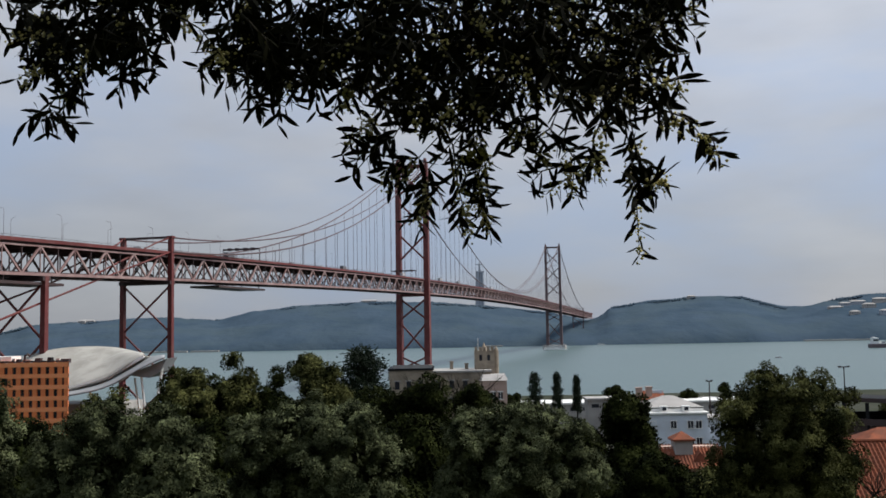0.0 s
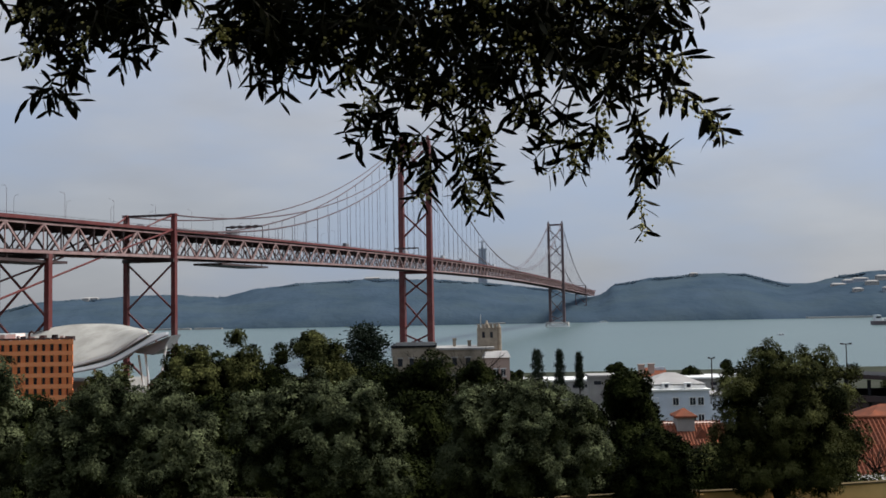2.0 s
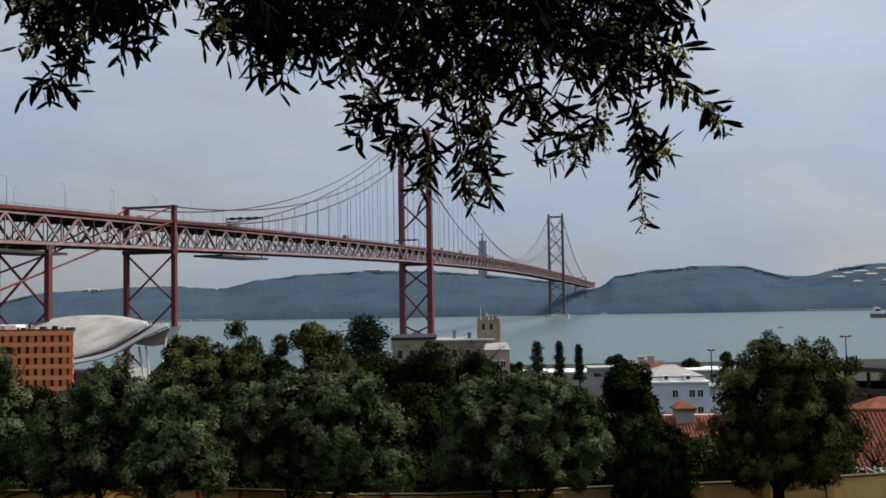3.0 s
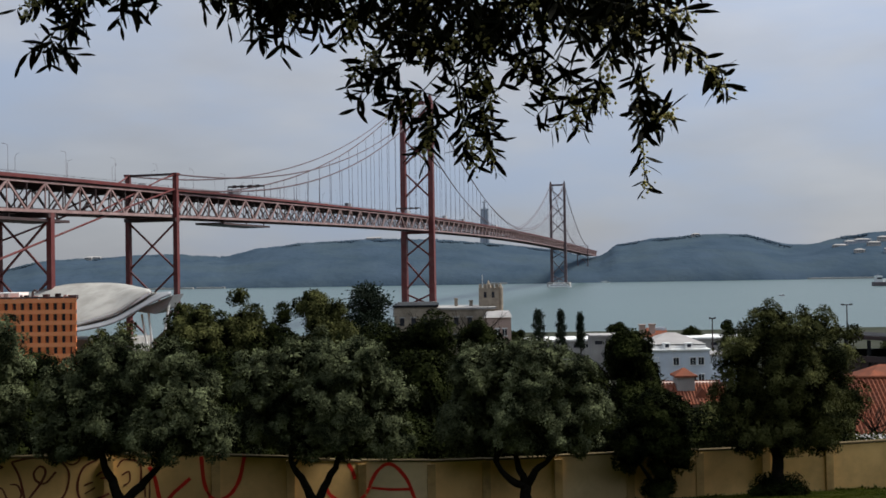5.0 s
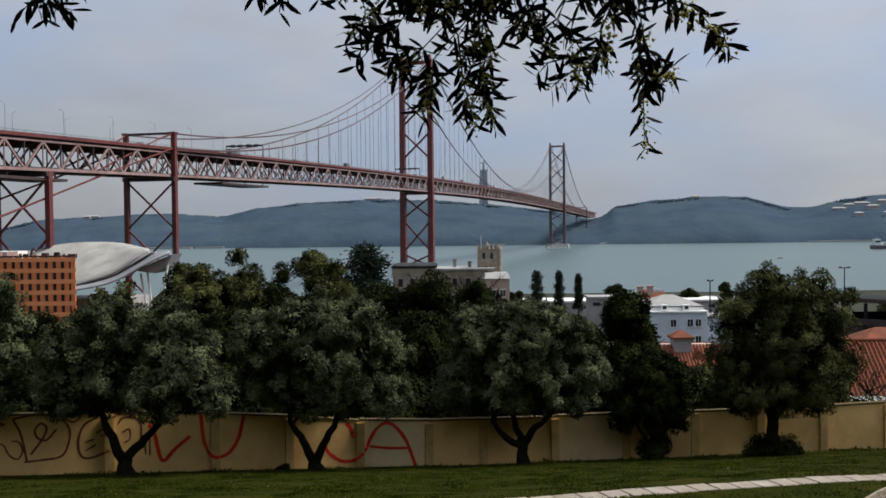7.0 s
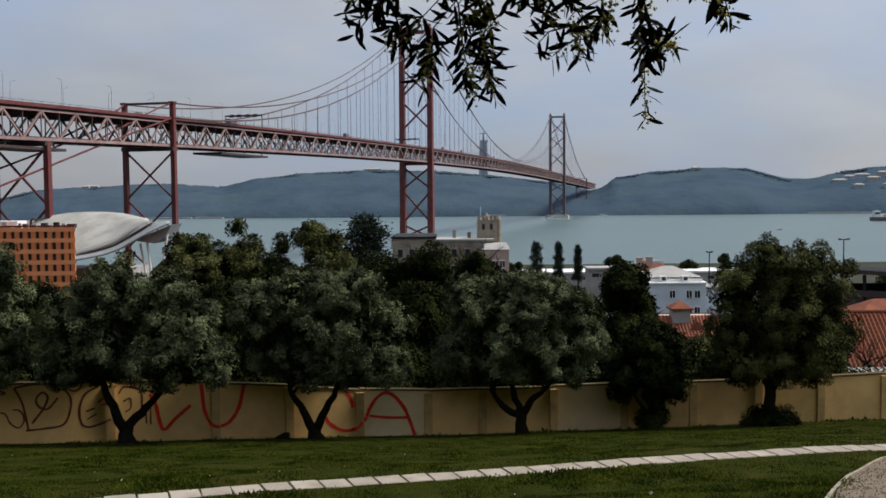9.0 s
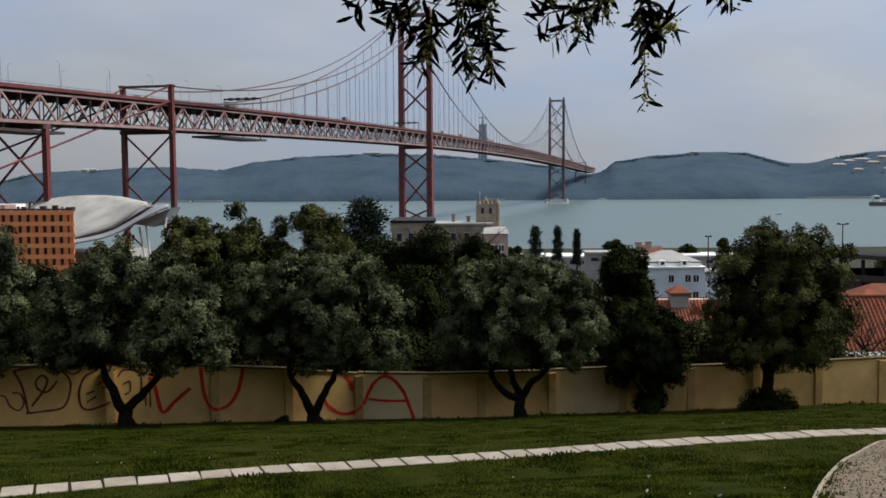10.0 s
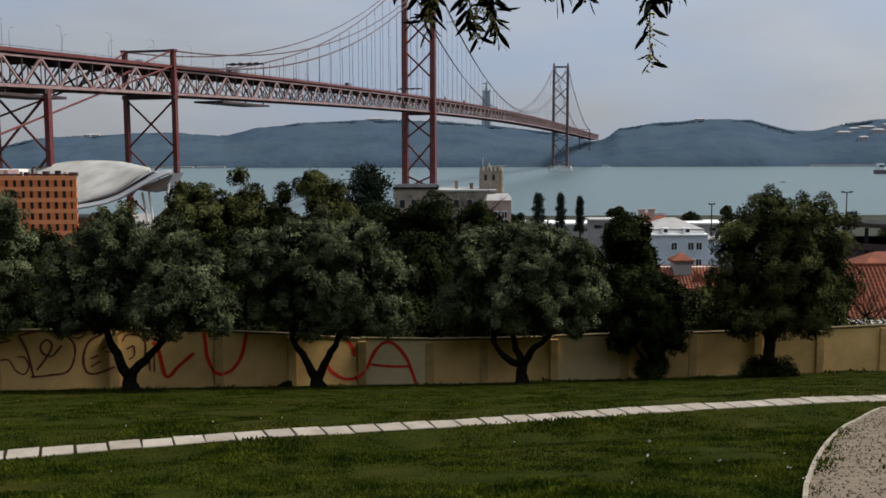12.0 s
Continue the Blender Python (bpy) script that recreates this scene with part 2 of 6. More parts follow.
# ---- mesh helpers ----
class Shape:
    """Collects boxes, bars, tubes and quads into one mesh."""

    def __init__(self):
        self.v, self.f = [], []

    def add(self, verts, faces):
        k = len(self.v)
        self.v.extend([tuple(p) for p in verts])
        self.f.extend([tuple(i + k for i in q) for q in faces])
        return self

    def box(self, x, y, z, sx, sy, sz, turn=0.0):
        """Box with its base centre at x, y, z."""
        c, s = math.cos(radians(turn)), math.sin(radians(turn))
        pts = []
        for dz in (0, sz):
            for dx, dy in ((-1, -1), (1, -1), (1, 1), (-1, 1)):
                a, b = dx * sx / 2, dy * sy / 2
                pts.append((x + a * c - b * s, y + a * s + b * c, z + dz))
        return self.add(pts, [(3, 2, 1, 0), (4, 5, 6, 7), (0, 1, 5, 4), (1, 2, 6, 5), (2, 3, 7, 6), (3, 0, 4, 7)])

    def bar(self, p, q, w, h=None, up=(0, 0, 1)):
        p, q = Vector(p), Vector(q)
        h = h or w
        d = (q - p).normalized()
        up = Vector(up)
        if abs(d.dot(up)) > 0.95:
            up = Vector((0, 1, 0))
        a = d.cross(up).normalized() * (w / 2)
        b = a.cross(d).normalized() * (h / 2)
        pts = [o + i * a + j * b for o in (p, q) for i, j in ((-1, -1), (1, -1), (1, 1), (-1, 1))]
        return self.add(pts, [(0, 1, 2, 3), (7, 6, 5, 4), (4, 5, 1, 0), (5, 6, 2, 1), (6, 7, 3, 2), (7, 4, 0, 3)])

    def tube(self, pts, radii, sides=8):
        pts = [Vector(p) for p in pts]
        rings = []
        for i, p in enumerate(pts):
            d = (pts[min(i + 1, len(pts) - 1)] - pts[max(i - 1, 0)]).normalized()
            a = d.cross(Vector((0.31, 0.95, 0.05)) if abs(d.y) < 0.9 else Vector((1, 0, 0))).normalized()
            b = d.cross(a)
            r = radii[i] if hasattr(radii, "__len__") else radii
            rings.append([p + r * (math.cos(2 * math.pi * k / sides) * a + math.sin(2 * math.pi * k / sides) * b) for k in range(sides)])
        faces = [(i * sides + k, i * sides + (k + 1) % sides, (i + 1) * sides + (k + 1) % sides, (i + 1) * sides + k)
                 for i in range(len(pts) - 1) for k in range(sides)]
        faces.append(tuple(range(sides))[::-1])
        faces.append(tuple((len(pts) - 1) * sides + k for k in range(sides)))
        return self.add([p for ring in rings for p in ring], faces)

    def sheet(self, grid, thick=0.0):
        """A grid of points as a surface; thick gives it a second face below and closed edges."""
        nu, nv = len(grid), len(grid[0])
        pts = [Vector(p) for row in grid for p in row]
        faces = [(i * nv + j, (i + 1) * nv + j, (i + 1) * nv + j + 1, i * nv + j + 1) for i in range(nu - 1) for j in range(nv - 1)]
        if thick:
            k = len(pts)
            low = [p - Vector((0, 0, thick)) for p in pts]
            faces += [tuple(a + k for a in q[::-1]) for q in faces]
            rim = [(0, j) for j in range(nv)] + [(i, nv - 1) for i in range(1, nu)] + [(nu - 1, j) for j in range(nv - 2, -1, -1)] + [(i, 0) for i in range(nu - 2, -1, -1)]
            ids = [i * nv + j for i, j in rim]
            faces += [(a, b, b + k, a + k) for a, b in zip(ids, ids[1:])]
            pts = pts + low
        return self.add(pts, faces)

    def prism(self, outline, depth):
        """Outline of 3D points pushed along the vector depth."""
        k, d = len(outline), Vector(depth)
        pts = [Vector(p) for p in outline] + [Vector(p) + d for p in outline]
        faces = [tuple(range(k)), tuple(range(2 * k - 1, k - 1, -1))] + [(i, i + k, (i + 1) % k + k, (i + 1) % k) for i in range(k)]
        return self.add(pts, faces)

    def mesh(self, name, mat, smooth=False):
        me = bpy.data.meshes.new(name)
        me.from_pydata(self.v, [], self.f)
        me.materials.append(mat)
        bm = bmesh.new()
        bm.from_mesh(me)
        bmesh.ops.recalc_face_normals(bm, faces=bm.faces)
        bm.to_mesh(me)
        bm.free()
        if smooth:
            me.polygons.foreach_set("use_smooth", [True] * len(me.polygons))
        return me


def part(name, shape, mat, parent, label="", smooth=False):
    """One mesh object under a thing or a part."""
    ob = new(name, shape if isinstance(shape, bpy.types.Mesh) else shape.mesh(name, mat, smooth))
    ob.parent = parent
    if label:
        tagged(ob, label)
    return ob


def thing(name, x, y, z, label, category, group="", kind=""):
    ob = new(name)
    ob.location = (x, y, z)
    ob.empty_display_size = 0.2
    return tagged(ob, label, category, group, kind)


def at_base(shape, base):
    """Shift a shape from world places to places relative to its thing's base."""
    shape.v = [(p[0] - base[0], p[1] - base[1], p[2] - base[2]) for p in shape.v]
    return shape


def leaf_mesh(name, where, way, size, mat, slim=0.28, fold=0.0, seed=1, facing=None):
    """Many small pointed leaves, one island each. where, way: n x 3; size: n."""
    rng = np.random.default_rng(seed)
    n = len(where)
    way = way / np.maximum(np.linalg.norm(way, axis=1, keepdims=True), 1e-6)
    side = np.cross(way, rng.normal(size=(n, 3)) if facing is None else facing + 0.35 * rng.normal(size=(n, 3)))
    side /= np.maximum(np.linalg.norm(side, axis=1, keepdims=True), 1e-6)
    up = np.cross(side, way)
    s = np.asarray(size).reshape(-1, 1)
    if fold:
        # slim lance-shaped blade, bent a little along its length
        k = 8
        pts = [where]
        for t, w, f in ((0.22, 0.36, 0.7), (0.52, 0.5, 1.0), (0.8, 0.36, 0.3)):
            pts += [where + s * (t * way + slim * w * side + f * fold * up), where + s * (t * way - slim * w * side + f * fold * up)]
        pts.append(where + s * (way - 1.5 * fold * up))
        loops = [0, 2, 1, 1, 2, 4, 3, 3, 4, 6, 5, 5, 6, 7]
        starts = [0, 3, 7, 11]
    else:
        k = 4
        pts = [where, where + s * (0.45 * way + slim * 0.5 * side), where + s * way, where + s * (0.45 * way - slim * 0.5 * side)]
        loops, starts = [0, 1, 2, 3], [0]
    co = np.stack(pts, 1).reshape(-1, 3)
    me = bpy.data.meshes.new(name)
    me.vertices.add(n * k)
    me.vertices.foreach_set("co", co.ravel())
    nl = len(loops)
    me.loops.add(n * nl)
    me.loops.foreach_set("vertex_index", (np.arange(n)[:, None] * k + np.array(loops)).ravel())
    me.polygons.add(n * len(starts))
    me.polygons.foreach_set("loop_start", (np.arange(n)[:, None] * nl + np.array(starts)).ravel())
    me.update(calc_edges=True)
    me.validate()
    me.materials.append(mat)
    return me


def octa_cloud(name, where, size, mat, seed=2):
    """Many small rounded lumps (octahedra), one island each."""
    rng = np.random.default_rng(seed)
    n = len(where)
    s = np.asarray(size).reshape(-1, 1)
    dirs = np.array([(1, 0, 0), (0, 1, 0), (-1, 0, 0), (0, -1, 0), (0, 0, 1), (0, 0, -1)], float)
    co = where[:, None, :] + dirs[None] * s[:, None, :] * rng.uniform(0.7, 1.3, (n, 6, 1))
    faces = np.array([(0, 1, 4), (1, 2, 4), (2, 3, 4), (3, 0, 4), (1, 0, 5), (2, 1, 5), (3, 2, 5), (0, 3, 5)])
    me = bpy.data.meshes.new(name)
    me.vertices.add(n * 6)
    me.vertices.foreach_set("co", co.ravel())
    me.loops.add(n * 24)
    me.loops.foreach_set("vertex_index", (np.arange(n)[:, None] * 6 + faces.ravel()).ravel())
    me.polygons.add(n * 8)
    me.polygons.foreach_set("loop_start", np.arange(n * 8) * 3)
    me.update(calc_edges=True)
    me.validate()
    me.materials.append(mat)
    return me


# ---- ground ----
SHELF_X, SHELF_UP = [-9, -6.85, -3, 0, 4, 7.4, 9.5, 14], [-0.12, -0.09, 0.09, 0.15, 0.22, 0.23, 0.19, 0.1]


def lawn_z(x, y):
    return -1.6 - 0.213 * y + 0.025 * 0.5 * (x + math.sqrt(x * x + 4))


def path_y(x):
    """Middle line of the slab path."""
    return 14.2 + 0.396 * (min(x, 11) + 6.5) + 0.1 * max(0, x - 11)


def ground_z(x, y):
    """Lawn falling from the viewpoint, added bank behind it, lower town beyond the wall, river bank."""
    if y < 42:
        z = lawn_z(x, y)
        # unseen bank added behind the viewpoint to block sky light from there
        if y <= -5:
            return z + 0.45 * (-5 - max(y, -120))
        p = path_y(x)
        w = max(0.0, 1 - abs(y - p) / 3.5)
        if w > 0:
            # nearly level shelf along the slab path
            w = w * w * (3 - 2 * w)
            shelf = lawn_z(x, p) + float(np.interp(x, SHELF_X, SHELF_UP)) - 0.03 * (y - p)
            z = z * (1 - w) + shelf * w
        return z
    edge = -1.6 - 0.213 * 42 + 0.025 * 0.5 * (x + math.sqrt(x * x + 4)) * max(0, 1 - (y - 42) / 60)
    if y < 180:
        return edge - (y - 42) / 138 * 27.5
    z = edge - 27.5 - min(1, (y - 180) / 60) * 1.5
    if y > 540:
        z -= min(1.0, (y - 540) / 60) * 9
    return z


WATER_Z = -46.6


def build_ground():
    ys = [-150, -120, -60, -30, -15, -8, -5] + [i * 0.75 for i in range(0, 14)] + [10.5 + i * 0.3 for i in range(0, 46)] + [24.3 + i * 0.75 for i in range(0, 24)] + [42 + i * 6 for i in range(1, 25)] + [200, 230, 260, 320, 400, 480, 540, 560, 580, 600, 700, 4900]
    xs = [-3000, -1200, -600, -300, -200, -120, -80, -55, -40, -32] + [-26 + 0.5 * i for i in range(105)] + [32, 40, 55, 80, 120, 200, 300, 600, 1200, 3000]
    grid = []
    for x in xs:
        row = []
        for y in ys:
            z = ground_z(x, y)
            if 2 < y < 31 and abs(x) < 26 and abs(y - path_y(x)) > 0.8 and (y > 21 or x < edge_x(y) - 0.3):
                z += 0.045 * noise.noise((x * 0.7, y * 0.7, 0)) + 0.02 * noise.noise((x * 2.1, y * 2.1, 3))
            row.append((x, y, z))
        grid.append(row)
    me = Shape().sheet(grid).mesh("ground", GRASS, True)
    me.materials.append(CITY)
    for p in me.polygons:
        if p.center.y > 44:
            p.material_index = 1
    tagged(new("ground", me), "sloping grass lawn falling to the lower town, unseen bank added behind", "ground", kind="structure")
    river = Shape().sheet([[(x, y, WATER_Z) for y in (545, 700, 900, 1200, 1600, 2300, 4900)] for x in (-3500, -1200, -400, 0, 400, 1200, 3500)])
    tagged(new("water", river.mesh("water", WATER)), "calm grey-green river water", "river", kind="structure")



# ---- far shore ----
RIDGE = [(-0.8, 0.004), (-0.47, 0.0), (-0.43, 0.009), (-0.30, 0.0145), (-0.233, 0.011), (-0.2, 0.018), (-0.16, 0.0235), (-0.08, 0.0275),
         (0.0, 0.0245), (0.06, 0.019), (0.107, 0.013), (0.148, 0.004), (0.16, 0.0065), (0.175, 0.0175), (0.21, 0.0225), (0.26, 0.0262),
         (0.311, 0.0258), (0.353, 0.0138), (0.378, 0.0138), (0.405, 0.0207), (0.44, 0.0257), (0.55, 0.027), (0.8, 0.02)]


def ridge(a):
    return float(np.interp(a, [r[0] for r in RIDGE], [r[1] for r in RIDGE]))


def build_hills():
    grid = []
    for i in range(261):
        a = -0.78 + i * 0.006
        crest = ridge(a) * 2600 + 46.6
        row = []
        for j, f in enumerate((0, 0.02, 0.08, 0.2, 0.35, 0.5, 0.65, 0.8, 0.9, 1.0, 1.15, 1.5)):
            y = 2065 + f * 535
            rise = min(1, f) ** 0.55
            x = a * y
            z = WATER_Z - 1 + crest * rise
            if 0 < f < 1.1:
                z += (1.0 if f < 0.95 else 0.4) * rise * (13 * noise.noise((x * 0.009, y * 0.012, 1)) + 6 * noise.noise((x * 0.03, y * 0.03, 7)))
            if f > 1.1:
                z -= (f - 1) * 30
            row.append((x, y, z))
        grid.append(row)
    tagged(new("backdrop", Shape().sheet(grid).mesh("backdrop", HILL, True)), "wooded hills across the river, coloured blue-green for haze", "hills", kind="structure")
    # rounded tree tops that roughen the skyline
    rng = np.random.default_rng(9)
    where, size = [], []
    for i in range(5200):
        a = rng.uniform(-0.6, 0.62)
        f = rng.uniform(0.9, 1.0)
        y = 2065 + f * 535
        z = WATER_Z + (ridge(a) * 2600 + 46.6) * f ** 0.55
        s = rng.uniform(2.2, 4.6) * (0.5 + 1.1 * abs(noise.noise((a * 45, f * 9, 2))))
        where.append((a * y, y, z - 1.5))
        size.append(s)
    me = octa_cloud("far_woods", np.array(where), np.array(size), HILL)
    tagged(new("far_woods", me), "tree tops on the far hills, coloured blue-green for haze", "woods", kind="stuff")


build_hills()


# ---- suspension bridge ----
BX, BY = -28.3, 873.0
UX, UY = 0.2397, 0.9708
DECK = np.polyfit([-760, -560, -450, -327, 0, 276, 600, 991, 1684], [28.0, 33.0, 35.8, 38.2, 42.6, 43.5, 42.4, 37.2, 25.5], 4)


def deck_z(s):
    return float(np.polyval(DECK, s))


def on_bridge(s, e, z):
    return (BX + UX * s + UY * e, BY + UY * s - UX * e, z)


def along(s0, s1, e0, e1, top, bottom, step=21.3):
    """A strip that follows the deck between two offsets."""
    n = max(2, int((s1 - s0) / step) + 1)
    sh = Shape()
    pts, faces = [], []
    for i in range(n):
        s = s0 + (s1 - s0) * i / (n - 1)
        z = deck_z(s)
        pts += [on_bridge(s, e0, z + top), on_bridge(s, e1, z + top), on_bridge(s, e1, z + bottom), on_bridge(s, e0, z + bottom)]
        if i:
            k = 4 * i
            faces += [(k - 4 + j, k - 4 + (j + 1) % 4, k + (j + 1) % 4, k + j) for j in range(4)]
    faces += [(0, 1, 2, 3), (4 * n - 1, 4 * n - 2, 4 * n - 3, 4 * n - 4)]
    return sh.add(pts, faces)


S0, S1, PANEL, PHASE, DEPTH = -820.0, 1690.0, 10.25, -5.5, 11.2


def build_bridge():
    base = (BX, BY, WATER_Z)
    bridge = thing("suspension_bridge", *base, "long red-painted steel suspension bridge crossing the river", "bridge")

    def piece(name, sh, mat, parent=bridge, label=""):
        return part(name, at_base(sh, base), mat, parent, label)

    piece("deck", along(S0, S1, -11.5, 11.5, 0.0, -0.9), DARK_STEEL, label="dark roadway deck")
    piece("road_surface", along(S0, S1, -10.5, 10.5, 0.06, 0.005), ASPHALT)
    for e in (-11.6, 11.6):
        piece("edge_girder", along(S0, S1, e - 0.2, e + 0.2, 0.55, -0.75), RED_STEEL)
        piece("guard_rail", along(S0, S1, e - 0.06, e + 0.06, 1.3, 1.18), DARK_STEEL)
        posts = Shape()
        for i in range(int((300 - S0) / 5.3)):
            s = S0 + 5.3 * i
            posts.bar(on_bridge(s, e, deck_z(s) + 0.8), on_bridge(s, e, deck_z(s) + 1.25), 0.12)
        tagged(piece("railing", posts, DARK_STEEL), kind="stuff")
    for e in (-10.6, 10.6):
        piece("top_chord", along(S0, S1, e - 0.4, e + 0.4, -1.55, -2.25), PALE_STEEL, label="pale pink top chord")
        piece("bottom_chord", along(S0, S1, e - 0.5, e + 0.5, -DEPTH - 0.5, -DEPTH - 1.6), PALE_STEEL, label="pale pink bottom chord")
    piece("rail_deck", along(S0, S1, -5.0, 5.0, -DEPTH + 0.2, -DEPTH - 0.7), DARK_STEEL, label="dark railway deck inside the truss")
    for e in (-3, 3):
        piece("stringer", along(S0, S1, e - 0.3, e + 0.3, -1.35, -2.7), DARK_STEEL)
    # truss diagonals, verticals and cross beams
    n0, n1 = int(S0 / PANEL), int(S1 / PANEL)
    rest, cross = Shape(), Shape()
    for i in range(n0, n1):
        s, t = i * PANEL + PHASE, (i + 1) * PANEL + PHASE
        za, zb = deck_z(s), deck_z(t)
        for e in (-10.6, 10.6):
            lo, hi = -DEPTH - 1.0, -1.9
            p = on_bridge(s, e, za + (lo if i % 2 else hi))
            q = on_bridge(t, e, zb + (hi if i % 2 else lo))
            near = e > 0 and -620 < s < 0
            sh = Shape() if near else rest
            sh.bar(p, q, 0.6, 0.75)
            if near:
                piece("diagonal", sh, PALE_STEEL)
                piece("post", Shape().bar(on_bridge(s, e, za + lo), on_bridge(s, e, za + hi), 0.4, 0.45), PALE_STEEL if i % 2 == 0 else DARK_STEEL)
            else:
                rest.bar(on_bridge(s, e, za + lo), on_bridge(s, e, za + hi), 0.4, 0.45)
        cross.bar(on_bridge(s, -10.6, za - 2.4), on_bridge(s, 10.6, za - 2.4), 0.5, 1.9)
        cross.bar(on_bridge(s, -10.6, za - DEPTH - 1.0), on_bridge(s, 10.6, za - DEPTH - 1.0), 0.5, 1.0)
        cross.bar(on_bridge(s, -10.6, za - 3.0), on_bridge(s, -4.0, za - DEPTH), 0.35)
        cross.bar(on_bridge(s, 10.6, za - 3.0), on_bridge(s, 4.0, za - DEPTH), 0.35)
        cross.bar(on_bridge(s, -10.6, za - DEPTH - 1.2), on_bridge(t, 10.6, zb - DEPTH - 1.2), 0.4)
    tagged(piece("far_truss", rest, PALE_STEEL), kind="stuff")
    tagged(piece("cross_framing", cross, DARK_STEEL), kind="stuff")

    # towers
    def leg(s, e, z0, z1, w0, w1, l0, l1):
        pts = []
        for z, w, l in ((z0, w0, l0), (z1, w1, l1)):
            c = on_bridge(s, e, z)
            for i, j in ((-1, -1), (1, -1), (1, 1), (-1, 1)):
                pts.append((c[0] + i * w / 2 * UY + j * l / 2 * UX, c[1] - i * w / 2 * UX + j * l / 2 * UY, z))
        return Shape().add(pts, [(3, 2, 1, 0), (4, 5, 6, 7), (0, 1, 5, 4), (1, 2, 6, 5), (2, 3, 7, 6), (3, 0, 4, 7)])

    # far tower has the same red paint; its greyer colour imitates haze
    for s, paint in ((0.0, RED_STEEL), (991.0, CABLE_AND_HAZE)):
        top = 149.5
        d = deck_z(s)
        tower = piece("tower", leg(s, 0, WATER_Z - 3, WATER_Z + 7, 44, 42, 24, 22), CONCRETE, label="tall red steel tower on a concrete pier")
        for e in (-12.6, 12.6):
            piece("leg", leg(s, e * 1.04, WATER_Z + 7, top, 5.2, 4.2, 6.4, 4.8), paint, tower)
            piece("saddle", leg(s, e * 1.04, top, top + 4.5, 3.0, 2.0, 5.0, 3.0), paint, tower)
        spans = [(26 + d - 42.6, 6), (4, -25), (-27, WATER_Z + 8)] + [(d + 17 + 30 * k, d + 42 + 30 * k) for k in range(3)]
        for a, b in spans:
            sh = Shape().bar(on_bridge(s, -13, a), on_bridge(s, 13, b), 1.5).bar(on_bridge(s, -13, b), on_bridge(s, 13, a), 1.5)
            piece("cross_brace", sh, paint, tower)
        for z, h in ((d - DEPTH - 2.8, 2.4), (top - 2.5, 3.2)):
            piece("strut", Shape().bar(on_bridge(s, -13, z), on_bridge(s, 13, z), 3.0, h), paint, tower)
    # approach bents; the first carries the cables over its tall legs
    for s, half, tall in ((-449.0, 11.6, True), (-536.5, 10.6, False), (-622.0, 10.6, False), (-708, 10.6, False), (1430, 11.6, True)):
        d = deck_z(s)
        # bent beyond the far tower is greyed for haze too
        paint = RED_STEEL if s < 1000 else CABLE_AND_HAZE
        g = max(ground_z(BX + UX * s, BY + UY * s), WATER_Z) - 1.0 if s < 1000 else WATER_Z + 10
        top = d + 6.6 if tall else d - DEPTH - 1.7
        bent = piece("bent", Shape().bar(on_bridge(s, -half - 1.5, d - DEPTH - 2.6), on_bridge(s, half + 1.5, d - DEPTH - 2.6), 4.5, 1.6), DARK_STEEL, label="red steel trestle bent under the deck")
        for e in (-half - 0.6, half + 0.6):
            piece("leg", leg(s, e, g, top, 2.1, 2.0, 2.3, 2.1), paint, bent)
            if tall:
                piece("leg_cap", leg(s, e, top, top + 0.9, 2.7, 2.7, 3.0, 3.0), paint, bent)
        z0, z1 = d - DEPTH - 4.0, d - DEPTH - 4.0 - 21
        while z0 > g + 5:
            piece("cross_brace", Shape().bar(on_bridge(s, -half, z0), on_bridge(s, half, z1), 0.7).bar(on_bridge(s, -half, z1), on_bridge(s, half, z0), 0.7), RED_STEEL, bent)
            z0, z1 = z1 - 1, z1 - 22
        if tall:
            piece("portal_beam", Shape().bar(on_bridge(s, -half, top + 0.3), on_bridge(s, half, top + 0.3), 1.0, 1.0), DARK_STEEL, bent)

    # cables: main and added pair on each side, with hangers
    def cable_z(s, low):
        if s < 0:
            u = (s + 449) / 449
            a = 36.0 if low else 42.6
            return a + (149.5 - a) * u - 4 * (26.6 if low else 24.0) * u * (1 - u)
        if s <= 991:
            k = (s - 495.5) / 495.5
            m = 45.5 if low else 48.0
            return m + (150.5 - m) * k * k
        u = (s - 991) / 439
        a = 34.0
        return 150.5 + (a - 150.5) * u - 4 * 21 * u * (1 - u)

    for e in (-12.2, 12.2):
        for low in (False, True):
            for a, b, n in ((-449, 0, 34), (0, 991, 60), (991, 1430, 30)):
                pts = [on_bridge(a + (b - a) * i / n, e + (1.0 if low else -0.4), cable_z(a + (b - a) * i / n, low)) for i in range(n + 1)]
                piece("main_cable", Shape().tube(pts, 0.42 if low else 0.36, 6), CABLE_AND_HAZE)
            run, fall = (330, 0.285) if low else (54, 0.36)
            pts = [on_bridge(-449 - run * u, e * (1.0 - min(u * 6, 1.0) * 0.2), (36.0 if low else 42.6) - run * u * fall) for u in (0, 0.03, 0.17, 0.5, 1)]
            piece("back_stay", Shape().tube(pts, 0.42, 6), RED_STEEL)
        rest = Shape()
        for i in range(-41, 139):
            s = i * PANEL + PHASE
            if i % 2 or abs(s) < 8 or abs(s - 991) < 8:
                continue
            a, b = cable_z(s, True), deck_z(s) + 0.5
            if a - b < 1.5:
                continue
            sh = Shape() if e > 0 and s < 500 else rest
            for k in (-0.35, 0.35):
                sh.bar(on_bridge(s + k, e, b), on_bridge(s + k, e, a), 0.12)
            if sh is not rest:
                piece("hanger", sh, CABLE_AND_HAZE)
